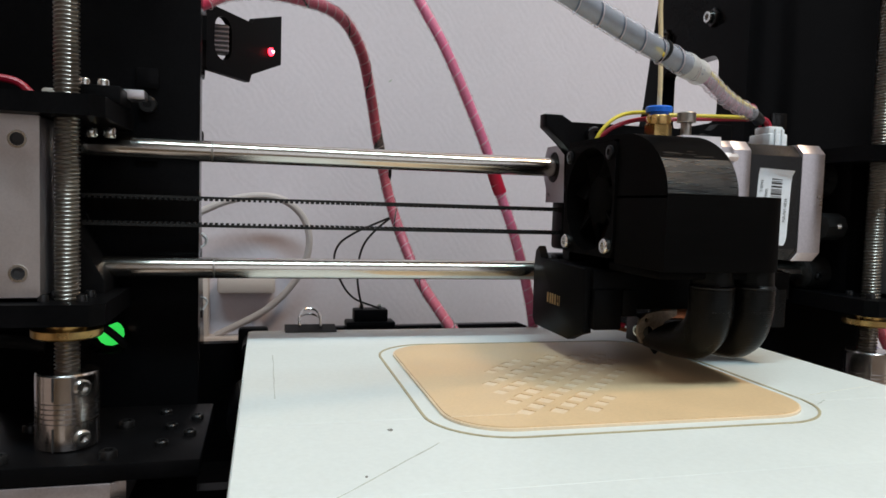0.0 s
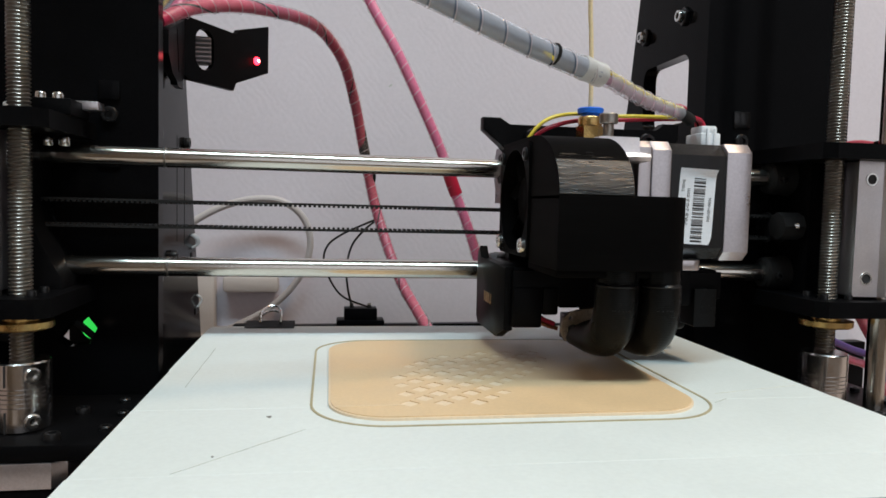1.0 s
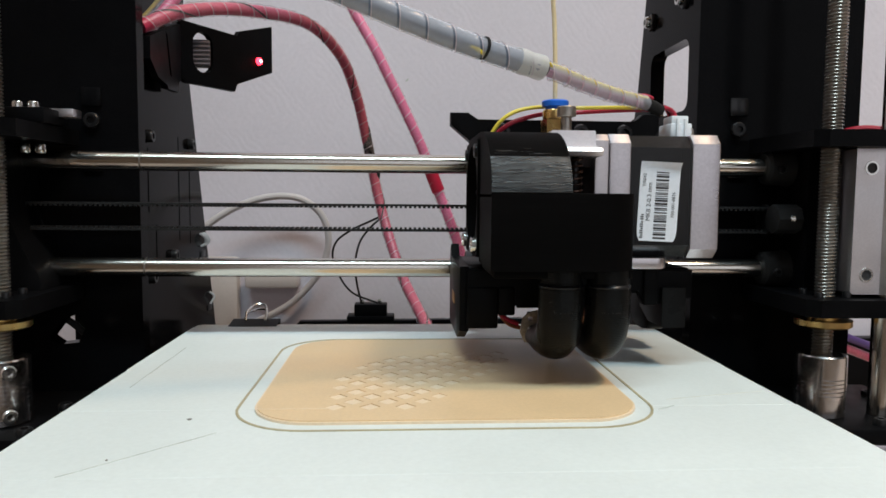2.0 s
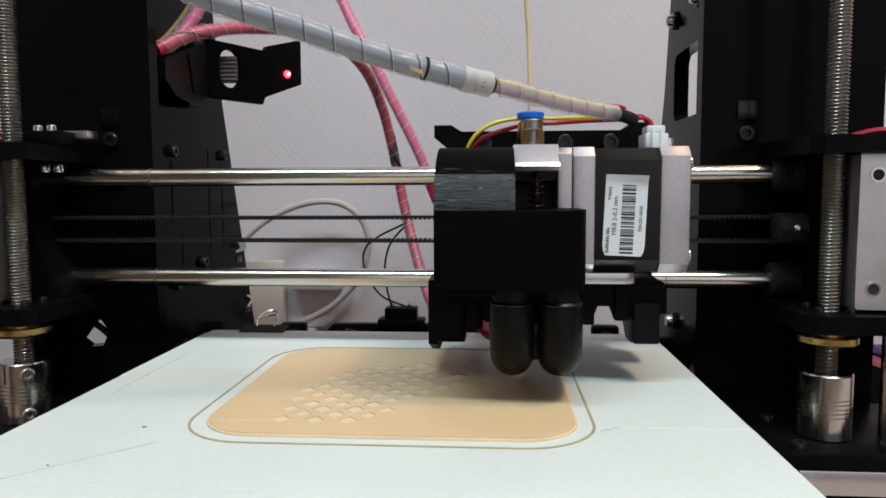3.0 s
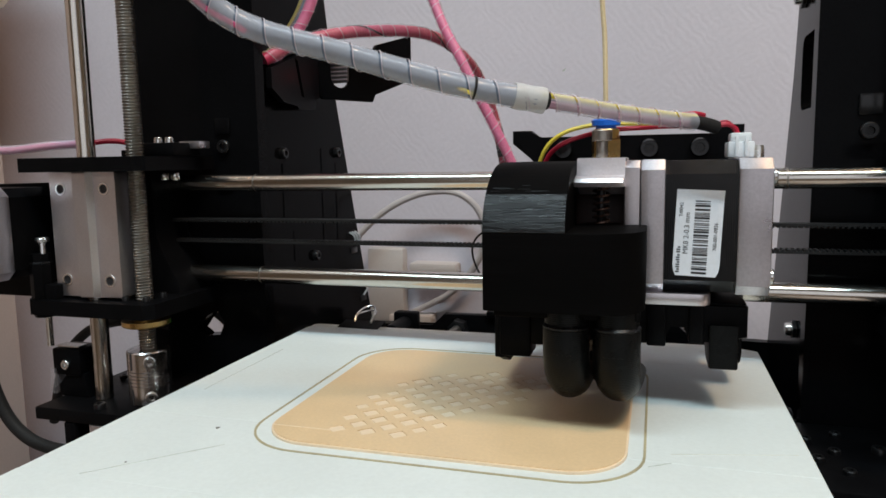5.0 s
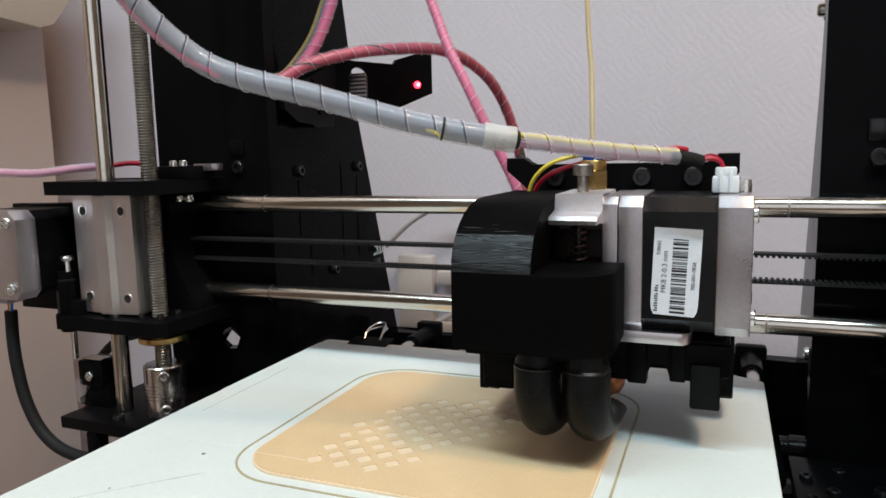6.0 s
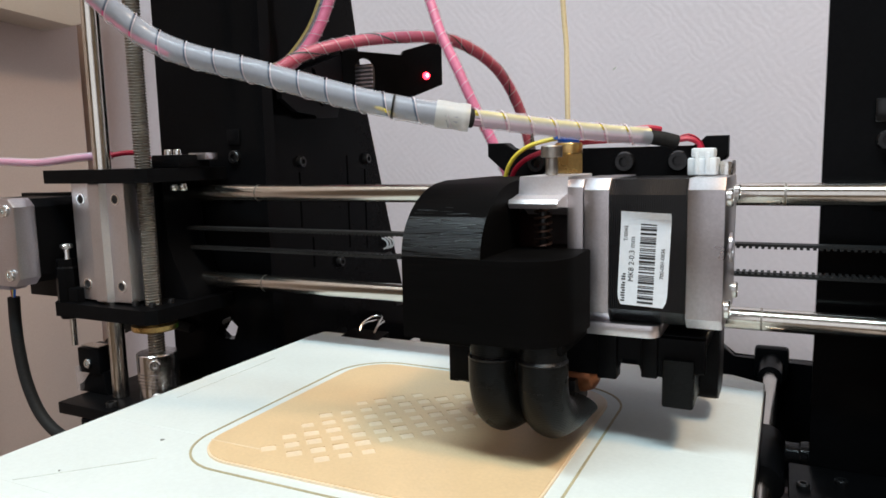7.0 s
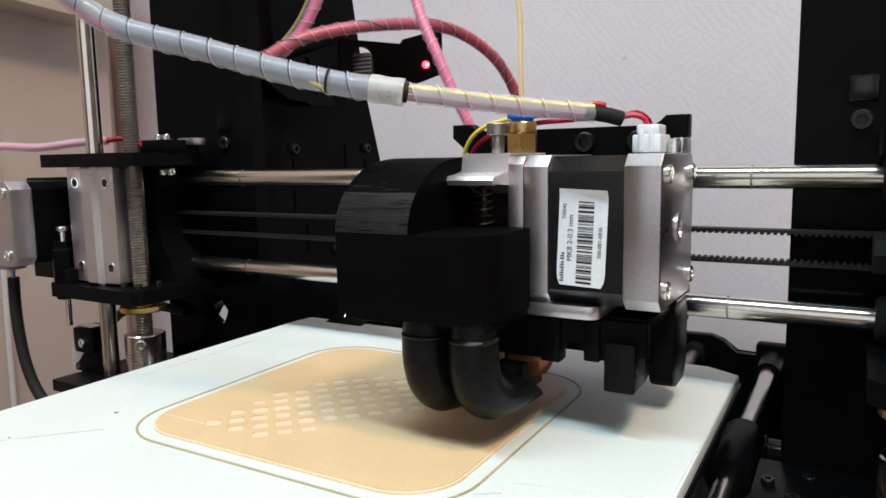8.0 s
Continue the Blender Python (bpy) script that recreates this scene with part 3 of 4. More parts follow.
part("belt", belt(57.4, -1), RUBBER, beam, "black toothed rubber belt")
part("belt", belt(46.7, 1), RUBBER, beam, "black toothed rubber belt")
idler = part("idler", spin((158, 30.6, 52), (150, 30.6, 52), [(0, 6), (0.05, 7), (0.12, 7), (0.14, 5.2), (0.86, 5.2), (0.88, 7), (1, 7)], 24), DARKBOLT, beam)
part("idler_housing", rod((147, 18, 53), (158, 18, 53), 6.2, 8), RUBBER, beam)
part("idler_bolt", socket_screw((150, 15, 53.2), (1, -0.5, 0), 1.8, 5), BOLT, beam, "bright idler bolt")
# limit flag, screws and adjusting bolt on the left end piece
part("flag_block", box(-164, -146, 8, 28, 88.2, 94.2, 0.6), BLACK, beam)
part("metal_flag", box(-152, -140.4, 20, 28, 91.6, 95, 0.5), ALU, beam, "bare metal limit flag")
for x in (-158.5, -152.5):
    part("flag_screw", socket_screw((x, 14, 94.2), (0, 0, 1), 2.0, 2.6), BOLT, beam)
    part("flag_screw_end", rod((x + 2, 14, 77), (x + 2, 14, 80.5), 2, 10), BOLT, beam)
part("clear_clip", box(-172, -164, 14, 24, 88.2, 93, 1), MILKY, beam, "clear plastic clip")
post = part("adjuster_post", spin((-210.5, -8, 14), (-210.5, -8, 44), [(0, 4.4), (0.08, 5.2), (0.85, 5.2), (0.88, 4.4), (1, 4.4)], 8), BLACK, beam)
part("adjuster_arm", box(-213, -200, -11, -2, 16, 30, 0.8), BLACK, beam)
part("adjuster_bolt", rod((-208.4, -8.5, 0), (-208.4, -8.5, 50), 1.5, 14), BOLT, post, "thin steel adjusting bolt")
part("adjuster_head", socket_screw((-208.4, -8.5, 49.5), (0, 0, 1), 3, 2), BOLT, post)

# stepper motor of the cross beam
xm = thing("axis_motor", -236, 0, 33, "stepper motor with aluminium end cap and black body", "motor")


def cut_square(cu, cv, h, c):
    return [(cu - h, cv - h + c), (cu - h + c, cv - h), (cu + h - c, cv - h), (cu + h, cv - h + c), (cu + h, cv + h - c), (cu + h - c, cv + h), (cu - h + c, cv + h), (cu - h, cv + h - c)]


cap = part("end_cap", prism(cut_square(-235, 54, 21.1, 4), "y", -30, -19, 0.7), CAST, xm, "cast aluminium end cap")
for dx in (-15.5, 15.5):
    for dz in (-15.5, 15.5):
        part("cap_screw", socket_screw((-235 + dx, -30, 54 + dz), (0, -1, 0), 2.9, 1.8), BOLT, cap)
part("motor_body", prism(cut_square(-235, 54, 20.6, 4), "y", -19, 6, 0.4), BLACK, xm)
part("mounting_plate", prism([(-262, 20), (-196, 20), (-196, 84), (-204, 84), (-216, 76), (-262, 76)], "y", 6, 12, 0.5), BLACK, xm)
part("wire_outlet", box(-242, -231, -25, -15, 29.5, 33, 1), LILAC, xm)
mlead = thing("motor_lead", -244, -10, -112, "black motor cable hanging down beside the frame", "cable")
part("lead", hose([(-236, -20, 25), (-236.6, -20, 10), (-235.6, -20, -4), (-232, -20, -20), (-225, -19.6, -34), (-215, -19, -42.5), (-203, -18.5, -46), (-190, -18, -46.5)], 2.9, 12), RUBBER, mlead)
for k, m in enumerate((RED, YELLOW, BLUE)):
    part("wire", hose([(-237.4 + k * 1.4, -20, 30), (-237 + k, -20, 27), (-236.5 + k * 0.4, -20, 23)], 0.6, 6), m, mlead)

# limit switch at the foot of the left guide rod
sw = thing("lift_limit_switch", -203, 0, -25.5, "black limit switch on a small bracket", "switch")
part("switch_body", box(-211, -195, -6, 8, -15, -2, 0.8), BLACK, sw)
part("switch_bracket", prism([(-213, -25.6), (-192, -25.6), (-194, -14), (-204, -14), (-208, -20), (-213, -22)], "y", -5, 6, 0.6), BLACK, sw)
part("switch_screw", socket_screw((-202.7, -6, -9.5), (0, -1, 0), 2.4, 1.6), BOLT, sw)
part("switch_lever", box(-210, -197, -4, 2, -1.6, -1, 0), BOLT, sw)
part("clear_tab", box(-212.5, -209, -7, 3, -24, -12, 0.4), SLEEVE_THIN, sw)
loop = thing("black_lead", -225, 30, -10, "black cable bending round the guide rod foot", "cable")
part("lead", hose([(-262, 40, -60), (-246, 34, -24), (-230, 34, -6), (-212, 36, 1), (-194, 38, 2), (-178, 40, 0)], 2.6, 10), RUBBER, loop)
plead = thing("pink_lead", -220, 5, 90, "pink wire in clear sleeve by the end plate", "cable")
pp = [(-275, -18, 93), (-249, -13, 93), (-228, -5, 92), (-211, 4, 94), (-197, 13, 95)]
part("core", hose(pp, 1.6, 10), PINK, plead)
part("sleeve", hose(pp, 2.3, 12), SLEEVE, plead)
part("red_wire", hose([(-197, 13, 95), (-190, 17, 96), (-181, 19, 95), (-176, 19, 91)], 1.3, 8), RED, plead, "red wire end")
part("plug", box(-182, -176, 16, 22, 88, 91.5, 0.5), BLACK, plead)
pright = thing("red_lead", 200, 20, 88, "short red wire on the end plate", "cable")
part("wire", hose([(176, 20, 89.5), (186, 18, 91.5), (200, 14, 90), (214, 10, 89.5)], 1.4, 8), RED, pright)
part("plug", rod((192, 10, 88), (192, 10, 92), 4, 12), BLACK, pright)

# loose cables that hang behind the frame's far end down to the desk
for name, label, m, r, path in (
    ("red_side_cable", "loose red cable hanging behind the frame", RED, 3.2, [(190, 54, 44), (214, 64, 34), (236, 78, 18), (245, 80, 2), (256, 80, -15), (274, 84, -42), (298, 90, -80), (322, 96, -108.8)]),
    ("purple_side_cable", "thin purple cable hanging behind the frame", VIOLET, 2.0, [(188, 54, 8), (212, 70, -6), (238, 80, -16), (258, 80, -25), (282, 86, -58), (306, 92, -110)]),
    ("rose_side_cable", "rose cable in clear wrap behind the frame", ROSE, 2.2, [(188, 54, 0), (212, 72, -12), (238, 82, -22), (258, 82, -31), (280, 88, -64), (300, 96, -109.8)]),
):
    t = thing(name, *path[0], label, "cable")
    part("core", hose(path, r, 12), m, t)
    if m is not VIOLET:
        part("spiral_wrap", spiral(path, r + 0.3, 8.0, 0.9, seed=31), SLEEVE_THIN, t, "clear plastic spiral wrap")

# ---- the bed ----
bed = thing("heated_bed", 2, -40, -10, "white film-covered heated bed with worn edges", "print bed")
sheet = [(-104.4, -147), (107.8, -147), (107.8, 52.5), (96, 59.4), (-102, 59.4), (-104.4, 57.6)]
part("bed_board", prism(sheet, "z", -4, 0.75, 0.7), BED, bed)
edges = (51.0, 24.0, -27.0, -74.0, -122.0, -146.8)
rnd = random.Random(4)
for a, b in zip(edges, edges[1:]):
    w = 0.12 + rnd.random() * 0.05
    part("film_strip", box(-104.3 + rnd.random() * 0.6, 107.6 - rnd.random() * 0.8, b + 0.02, a - 0.02, 0.4, w + 0.8, 0.05, seg=1), BED, bed)
part("heater_board", box(-104.8, 108.2, -147, 58.4, -7.5, -4.1, 0.3), BLACK, bed)
part("carriage_plate", box(-100, 104, -140, 54, -22, -17, 0.6), ACRYLIC, bed)
for x in (-98, 100):
    for y in (-140, 51):
        part("spring_post", rod((x, y, -22), (x, y, -7), 3.5, 14), BOLT, bed)
for k, (a, b, w, m) in enumerate((((-94.5, 8), (-94.7, -50), 0.28, SCRATCH), ((-57, -93.5), (-84, -121), 0.3, SCRATCH), ((70, -68), (104, -60), 0.25, EDGE), ((64, -78), (70, -74), 0.3, SCRATCH), ((84, 46), (106, 40), 0.4, EDGE))):
    a, b = Vector((*a, 0.0)), Vector((*b, 0.0))
    n = (b - a).normalized().cross(Vector((0, 0, 1))) * w * 0.6
    pts = []
    for i in range(9):
        q = a.lerp(b, i / 8) + n * rnd.uniform(-0.8, 0.8)
        pts.append((q, n * rnd.uniform(0.2, 1)))
    part("scratch", prism([((q + d).x, (q + d).y) for q, d in pts] + [((q - d).x, (q - d).y) for q, d in pts[::-1]], "z", 0.9, 1.03), m, bed)
for x, y, r in ((-66.8, -82.2, 0.75), (-77, -111.5, 0.4)):
    part("speck", prism([(x + r * rnd.uniform(0.5, 1.2) * math.cos(a), y + r * rnd.uniform(0.5, 1.3) * math.sin(a)) for a in (i * 0.785 for i in range(8))], "z", 0.9, 1.12), SOOT, bed)

# ---- the printed plate with its skirt ----
job = thing("printed_plate", 3, -38, 1, "flat peach printed plate with diamond recesses, half finished", "printed plate")
OUT = rounded(-51.4, 58.4, -88.4, 17.4, 17, 10)
part("base_layer", prism(OUT, "z", 0.96, 1.7, 0.12), PALE, job)


def inside(x, y):
    poly = [(-33, -79.5), (-27, -30.5), (0, -6.5), (27, -4.5), (26, -38.5), (9, -50.5), (-1, -75.5)]
    hit = False
    for (ax, ay), (bx, by) in zip(poly, poly[1:] + poly[:1]):
        if (ay > y) != (by > y) and x < (bx - ax) * (y - ay) / (by - ay) + ax:
            hit = not hit
    return hit


cells = []
for i in range(-2, 18):
    for j in range(-14, 8):
        x, y = -28.7 + 5 * (i + j), -75.8 + 5.1 * (i - j)
        if inside(x, y):
            cells.append((x, y))
top_holes = [[(x + u * g + dx, y + v * g) for u, v in ((3.1, 0), (0.3, 3.2), (-3.1, 0), (-0.3, -3.2))] for x, y, g, dx in ((x, y, rnd.uniform(0.85, 1.08), rnd.uniform(-0.25, 0.25)) for x, y in cells)]
part("top_layer", holed(rounded(-50.8, 57.8, -87.8, 16.8, 16.4, 10), top_holes, "z", 1.7, 2.02), PEACH, job, "peach top layers with diamond openings")
for x, y in cells:
    q = [(x + u, y + v) for u, v in ((2.7, 0), (0, 2.8), (-2.7, 0), (0, -2.8))]
    part("cell_floor", prism(q, "z", 1.68, 1.84 + 0.08 * rnd.random()), PALE, job)
part("travel_ridge", box(-50, -30, -77.8, -77.3, 1.98, 2.14, 0), PALE, job)


def loop_line(x0, x1, y0, y1, r, w, h):
    return holed(rounded(x0, x1, y0, y1, r, 10), [rounded(x0 + w, x1 - w, y0 + w, y1 - w, r - w, 10)], "z", 0.85, h + 0.98)


skirt = thing("print_skirt", 3, -38, 1, "thin brown printed outline round the peach plate", "print outline")
part("outline", loop_line(-56.6, 63.4, -93.4, 22.6, 21.5, 0.75, 0.22), SKIRT, skirt)

# binder clip and bed switch behind the bed
clip = thing("binder_clip", -78, 60, -4, "black steel binder clip with wire handles on the bed", "clip")
part("clip_body", prism([(53, 1.1), (64, 2.6), (64, -6.4), (53, -4.8), (53, -4.4), (60.5, -5.0), (60.5, 1.6), (53, 0.9)], "x", -89, -67), BLACK, clip)
for k, (lift, back) in enumerate(((8.0, 72), (5.4, 74))):
    part("wire_handle", hose([(-82.5, 60, 2.4), (-82.6, 64, 4 + lift * 0.25), (-80.6, back - 1.5, lift), (-77.8, back, lift + 0.4), (-75.2, back - 1.5, lift), (-73.4, 64, 4 + lift * 0.25), (-73.5, 60, 2.4)], 0.55, 8), BOLT, clip)
ysw = thing("bed_limit_switch", -30, 200, -24, "black limit switch with two thin black wires", "switch")
part("switch_body", box(-41, -19, 200, 212, -20, -12, 0.8), BLACK, ysw)
part("switch_base", box(-46, -14, 199, 214, -24.2, -19.8, 1), BLACK, ysw)
for x in (-36, -24):
    part("terminal", rod((x, 205, -12), (x, 205, -9), 1.6, 8), BOLT, ysw)
part("wire", hose([(-20, 190, 49), (-33, 192, 43), (-43, 194, 38), (-52, 196, 31), (-55, 198, 21), (-51, 199, 8), (-42, 200, -4), (-25, 200, -11)], 0.7, 8), RUBBER, ysw)
part("wire", hose([(-20, 190, 49), (-30, 192, 40), (-37, 195, 30), (-40, 197, 16), (-39, 199, 2), (-36, 200, -11)], 0.7, 8), RUBBER, ysw)


# ---- the print head ----
head = thing("extruder", 55, -15, 2, "black and silver extruder with printed fan duct", "extruder")


def place_square(x0, x1, h, c, edge=0.5):
    return prism(cut_square(-16.2, 62, h, c), "x", x0, x1, edge)


# carriage on the rods
wing = [(9.7, 95), (17, 95), (20.5, 91.5), (84.5, 91.5), (88, 95.4), (95, 95.4), (95, 88.5), (90, 82), (90, 22), (22, 22), (22, 80), (17, 84), (9.7, 90)]
carriage = part("carriage_plate", prism(wing, "y", 12, 19, 0.8), BLACK, head, "black plastic carriage plate")
for x in (30, 61.9, 79.7):
    part("carriage_bolt", socket_screw((x, 12, 87.2), (0, -1, 0), 3.6, 3.4), BLACKBOLT, carriage)
for z in (30.6, 75):
    for x0, x1 in ((24, 46), (64, 92)) if z > 50 else ((18, 44), (62, 90)):
        part("bearing_sleeve", spin((x0, 30.6, z), (x1, 30.6, z), [(0, 4.4), (0, 7.2), (0.03, 7.6), (0.97, 7.6), (1, 7.2), (1, 4.4)], 28), DUSK, carriage)
part("bearing_holder", holed([(19, 60), (19, 84), (38, 84), (40.5, 80), (40.5, 70), (38, 66), (38, 60)], [circle(30.6, 75, 6.6, 20), circle(35, 63.2, 1.0, 8)], "x", 21.5, 26.5), LILAC, carriage, "grey bearing holder")
part("bearing_cover", box(22, 90, 19, 40, 62, 84, 2), BLACK, carriage)
part("belt_clamp", box(24, 88, 24, 37, 40, 61, 1.5), BLACK, carriage)
part("lower_cover", box(20, 92, 19, 40, 22, 38, 2), BLACK, carriage)

# lower tray with notched front edge, tabs and side plates
tray = part("lower_tray", box(12, 93.5, -26, 20, 32, 36.6, 0.8), BLACK, head, "black plastic tray with notched edge")
fence = [(13, 36), (13, 24), (30, 24), (31, 22.5), (66.5, 22.5), (68.4, 24), (69.5, 29), (74.5, 29), (75.6, 24), (82, 24), (93.5, 26), (93.5, 36)]
part("tray_edge", prism(fence, "y", -29, -25.5, 0.5), BLACK, tray)
part("tray_tab", prism([(-31, 15.8), (-17, 15.8), (-8, 20), (-4, 30), (-31, 30)], "x", 81.8, 90.8, 0.7), TUBE_PRINT, tray)
part("tray_tab", box(13, 24, -30, -18, 15.4, 30, 0.8), BLACK, tray)
part("tray_clip", box(62.6, 68.6, -31, -25, 22.2, 36.8, 0.6), BLACK, tray)
part("tray_clip", box(75.6, 80.4, -30.4, -25, 23.6, 36.8, 0.6), BLACK, tray)
part("tray_step", box(24, 30, -30, -20, 20, 30, 0.8), BLACK, tray)
part("side_plate", prism(rounded(-2, 19, 9, 37, 5, 5), "x", 87.5, 95, 0.8), BLACK, head)
lp = part("side_plate", prism([(21, 12), (18, 9.4), (-14, 9.4), (-20, 12), (-27, 14), (-27, 37), (14, 37), (17, 42), (20, 40), (21, 34)], "x", 10.6, 14, 0.5), BLACK, head)
for y, w in (((5, 1.2), (2.4, 1.2), (0.2, 1.4), (-2.2, 1.2), (-4.8, 0.6), (-6.4, 0.6))):
    part("moulded_mark", box(10.4, 10.7, y - w / 2, y + w / 2, 20.5, 24.5, 0), BRASS, lp)

# extruder motor
motor = part("motor_body", place_square(67.4, 88.6, 20.75, 4.2, 0.2), LAMINATED, head, "black laminated stepper motor body")
part("front_flange", place_square(60, 67.4, 21.1, 3.2), CAST, head, "cast aluminium motor flange")
rf = part("rear_flange", place_square(88.6, 98.4, 21.1, 3.2), CAST, head, "cast aluminium motor end cap")
for dy in (-15.5, 15.5):
    for dz in (-15.5, 15.5):
        part("flange_screw", socket_screw((98.4, -16.2 + dy, 62 + dz), (1, 0, 0), 2.6, 1.5), BOLT, rf)
part("shaft_boss", spin((98.4, -16.2, 62), (99.2, -16.2, 62), [(0, 4.4), (0.9, 4.4), (1, 4), (1, 2.8), (0.2, 2.8), (0.2, 0.01)], 24), CAST, rf)
conn = part("wire_socket", box(86.5, 94.5, -22, -10, 83.3, 88.4, 0.6), WHITE, head, "white motor plug")
part("plug_top", box(87.3, 93.7, -20.5, -12, 88.4, 91.2, 0.6), WHITE, conn)
part("plug_rib", box(88.5, 89.6, -22.6, -21.6, 83.6, 90, 0.2), WHITE, conn)
part("plug_rib", box(91.4, 92.5, -22.6, -21.6, 83.6, 90, 0.2), WHITE, conn)
part("top_screw", socket_screw((96.4, -14, 83.2), (0, 0, 1), 1.9, 4), BOLT, head)
part("top_lug", box(94.8, 98.2, -10, 2, 83, 87.5, 0.6), CAST, head)

# paper label on the motor
LABEL_TURN = Matrix.Translation((77.3, 0, 60.6)) @ Matrix.Rotation(radians(2.3), 4, "Y") @ Matrix.Translation((-77.3, 0, -60.6))


def label_sheet():
    """A paper sheet whose top edge has come loose and bends outwards, most at one corner."""
    bm = bmesh.new()
    x0, x1, z0, z1, n, m = 70.4, 84.2, 46.8, 74.6, 7, 12
    for w in (0.0, 0.14):
        rows = []
        for k in range(m + 1):
            v = k / m
            cut = 1.0 if v == 0 else (0.25 if k == 1 else 0.0)
            row = []
            for i in range(n + 1):
                u = i / n
                curl = max(0, v - 0.86) / 0.14
                x = x0 + cut + (x1 - x0 - 2 * cut) * u
                row.append(bm.verts.new((x, -37.02 - w - 1.5 * curl ** 2 * (0.35 + 0.65 * u), z0 + (z1 - z0) * v ** 1.15 - 0.9 * curl * curl)))
            rows.append(row)
        for a, b in zip(rows, rows[1:]):
            for i in range(n):
                bm.faces.new((a[i], a[i + 1], b[i + 1], b[i]))
        if w:
            rim = [r[0] for r in rows] + rows[-1][1:] + [r[-1] for r in rows[-2::-1]] + rows[0][-2:0:-1]
            for k in range(len(rim)):
                j = (k + 1) % len(rim)
                bm.faces.new((under[k], under[j], rim[j], rim[k]))
        under = [r[0] for r in rows] + rows[-1][1:] + [r[-1] for r in rows[-2::-1]] + rows[0][-2:0:-1]
    bm.transform(LABEL_TURN)
    return bm


paper = part("label", label_sheet(), LABEL, head, "white paper label with bar code and loose top edge")
turned = Matrix(((0, -1, 0, 0), (0, 0, -1, 0), (1, 0, 0, 0), (0, 0, 0, 1)))
label_turn_metres = Matrix.Translation((0.0773, 0, 0.0606)) @ Matrix.Rotation(radians(2.3), 4, "Y") @ Matrix.Translation((-0.0773, 0, -0.0606))


def label_words(text, x, z, size):
    words("printed_words", text, size, label_turn_metres @ Matrix.Translation((x * MM, -37.2 * MM, z * MM)) @ turned, INK_AND_HOLE, paper)


label_words("MK8 2-0.3 mm", 74.6, 53.6, 2.15)
label_words("T/0042", 72.5, 65.2, 1.55)
label_words("700-001-0836", 82.9, 55.0, 1.55)
for k in range(11):
    bar = box(71.3 + 0.35 * (k % 3 == 1), 72.45, -37.23, -37.18, 47.8 + k * 0.74 + 0.3 * (k > 7), 48.2 + k * 0.74 + 0.3 * (k > 7), 0)
    bar.transform(LABEL_TURN)
    part("mark_bar", bar, INK_AND_HOLE, paper)
rb = random.Random(11)
bm, z = bmesh.new(), 47.6
while z < 71.4:
    w = rb.choice((0.22, 0.22, 0.4, 0.6))
    box(76.0, 80.4, -37.24, -37.18, z, z + w, 0, bm)
    z += w + rb.choice((0.25, 0.25, 0.45, 0.6))
bm.transform(LABEL_TURN)
tagged(part("bar_code", bm, INK_AND_HOLE, paper), kind="stuff")

# drive block, lever, spring and fittings
part("drive_plate", place_square(55, 59.8, 20.9, 2.2, 0.4), ALU, head, "milled aluminium drive plate")
lever = part("lever", prism([(-37, 83.9), (-37, 78.4), (-46.5, 77.6), (-47.2, 76.4), (-46.5, 75), (-34, 75), (-30, 72), (-8, 72), (-8, 83.9)], "x", 40.2, 55.2, 0.5), LEVER, head, "polished aluminium lever")
part("inner_block", box(27, 54.8, -22, 4, 42, 71.8, 0.6), UMBER, head)
part("spring_seat", box(41, 55, -44, -22, 41, 62, 0.6), UMBER, head)
pts = [(48 + 2.4 * math.cos(a), -38 + 2.4 * math.sin(a), 62 + 12.5 * a / (2 * math.pi * 6)) for a in (k * 2 * math.pi / 10 for k in range(61))]
part("spring", hose(pts, 0.42, 6, step=3), STAINED_DARK, head, "coiled steel spring")
part("spring_bolt", rod((48, -38, 62), (48, -38, 75), 1.3, 12), DARKBOLT, head)
thumb = part("thumb_bolt", rod((47.3, -27.2, 84), (47.3, -27.2, 90), 1.9, 16), SCREW, head, "knurled cap bolt")
part("bolt_head", spin((47.3, -27.2, 89.4), (47.3, -27.2, 93), [(0, 3.1), (0.05, 3.3), (0.9, 3.3), (1, 3), (1, 1.6), (0.4, 1.5), (0.4, 0.01)], 22), SCREW, thumb)
fit_part = part("brass_fitting", rod((47.3, -8.6, 83.9), (47.3, -8.6, 90.5), 5.2, 6), BRASS, head, "hexagonal brass tube fitting")
part("fitting_neck", spin((47.3, -8.6, 90.5), (47.3, -8.6, 94), [(0, 4.6), (0.8, 4.6), (1, 4.2)], 24), BRASS, fit_part)
part("release_ring", spin((47.3, -8.6, 94), (47.3, -8.6, 97.4), [(0, 3.6), (0.3, 3.6), (0.35, 4.9), (0.85, 5.1), (1, 4.6), (1, 1.6)], 26), BLUE, fit_part, "bright blue release ring")

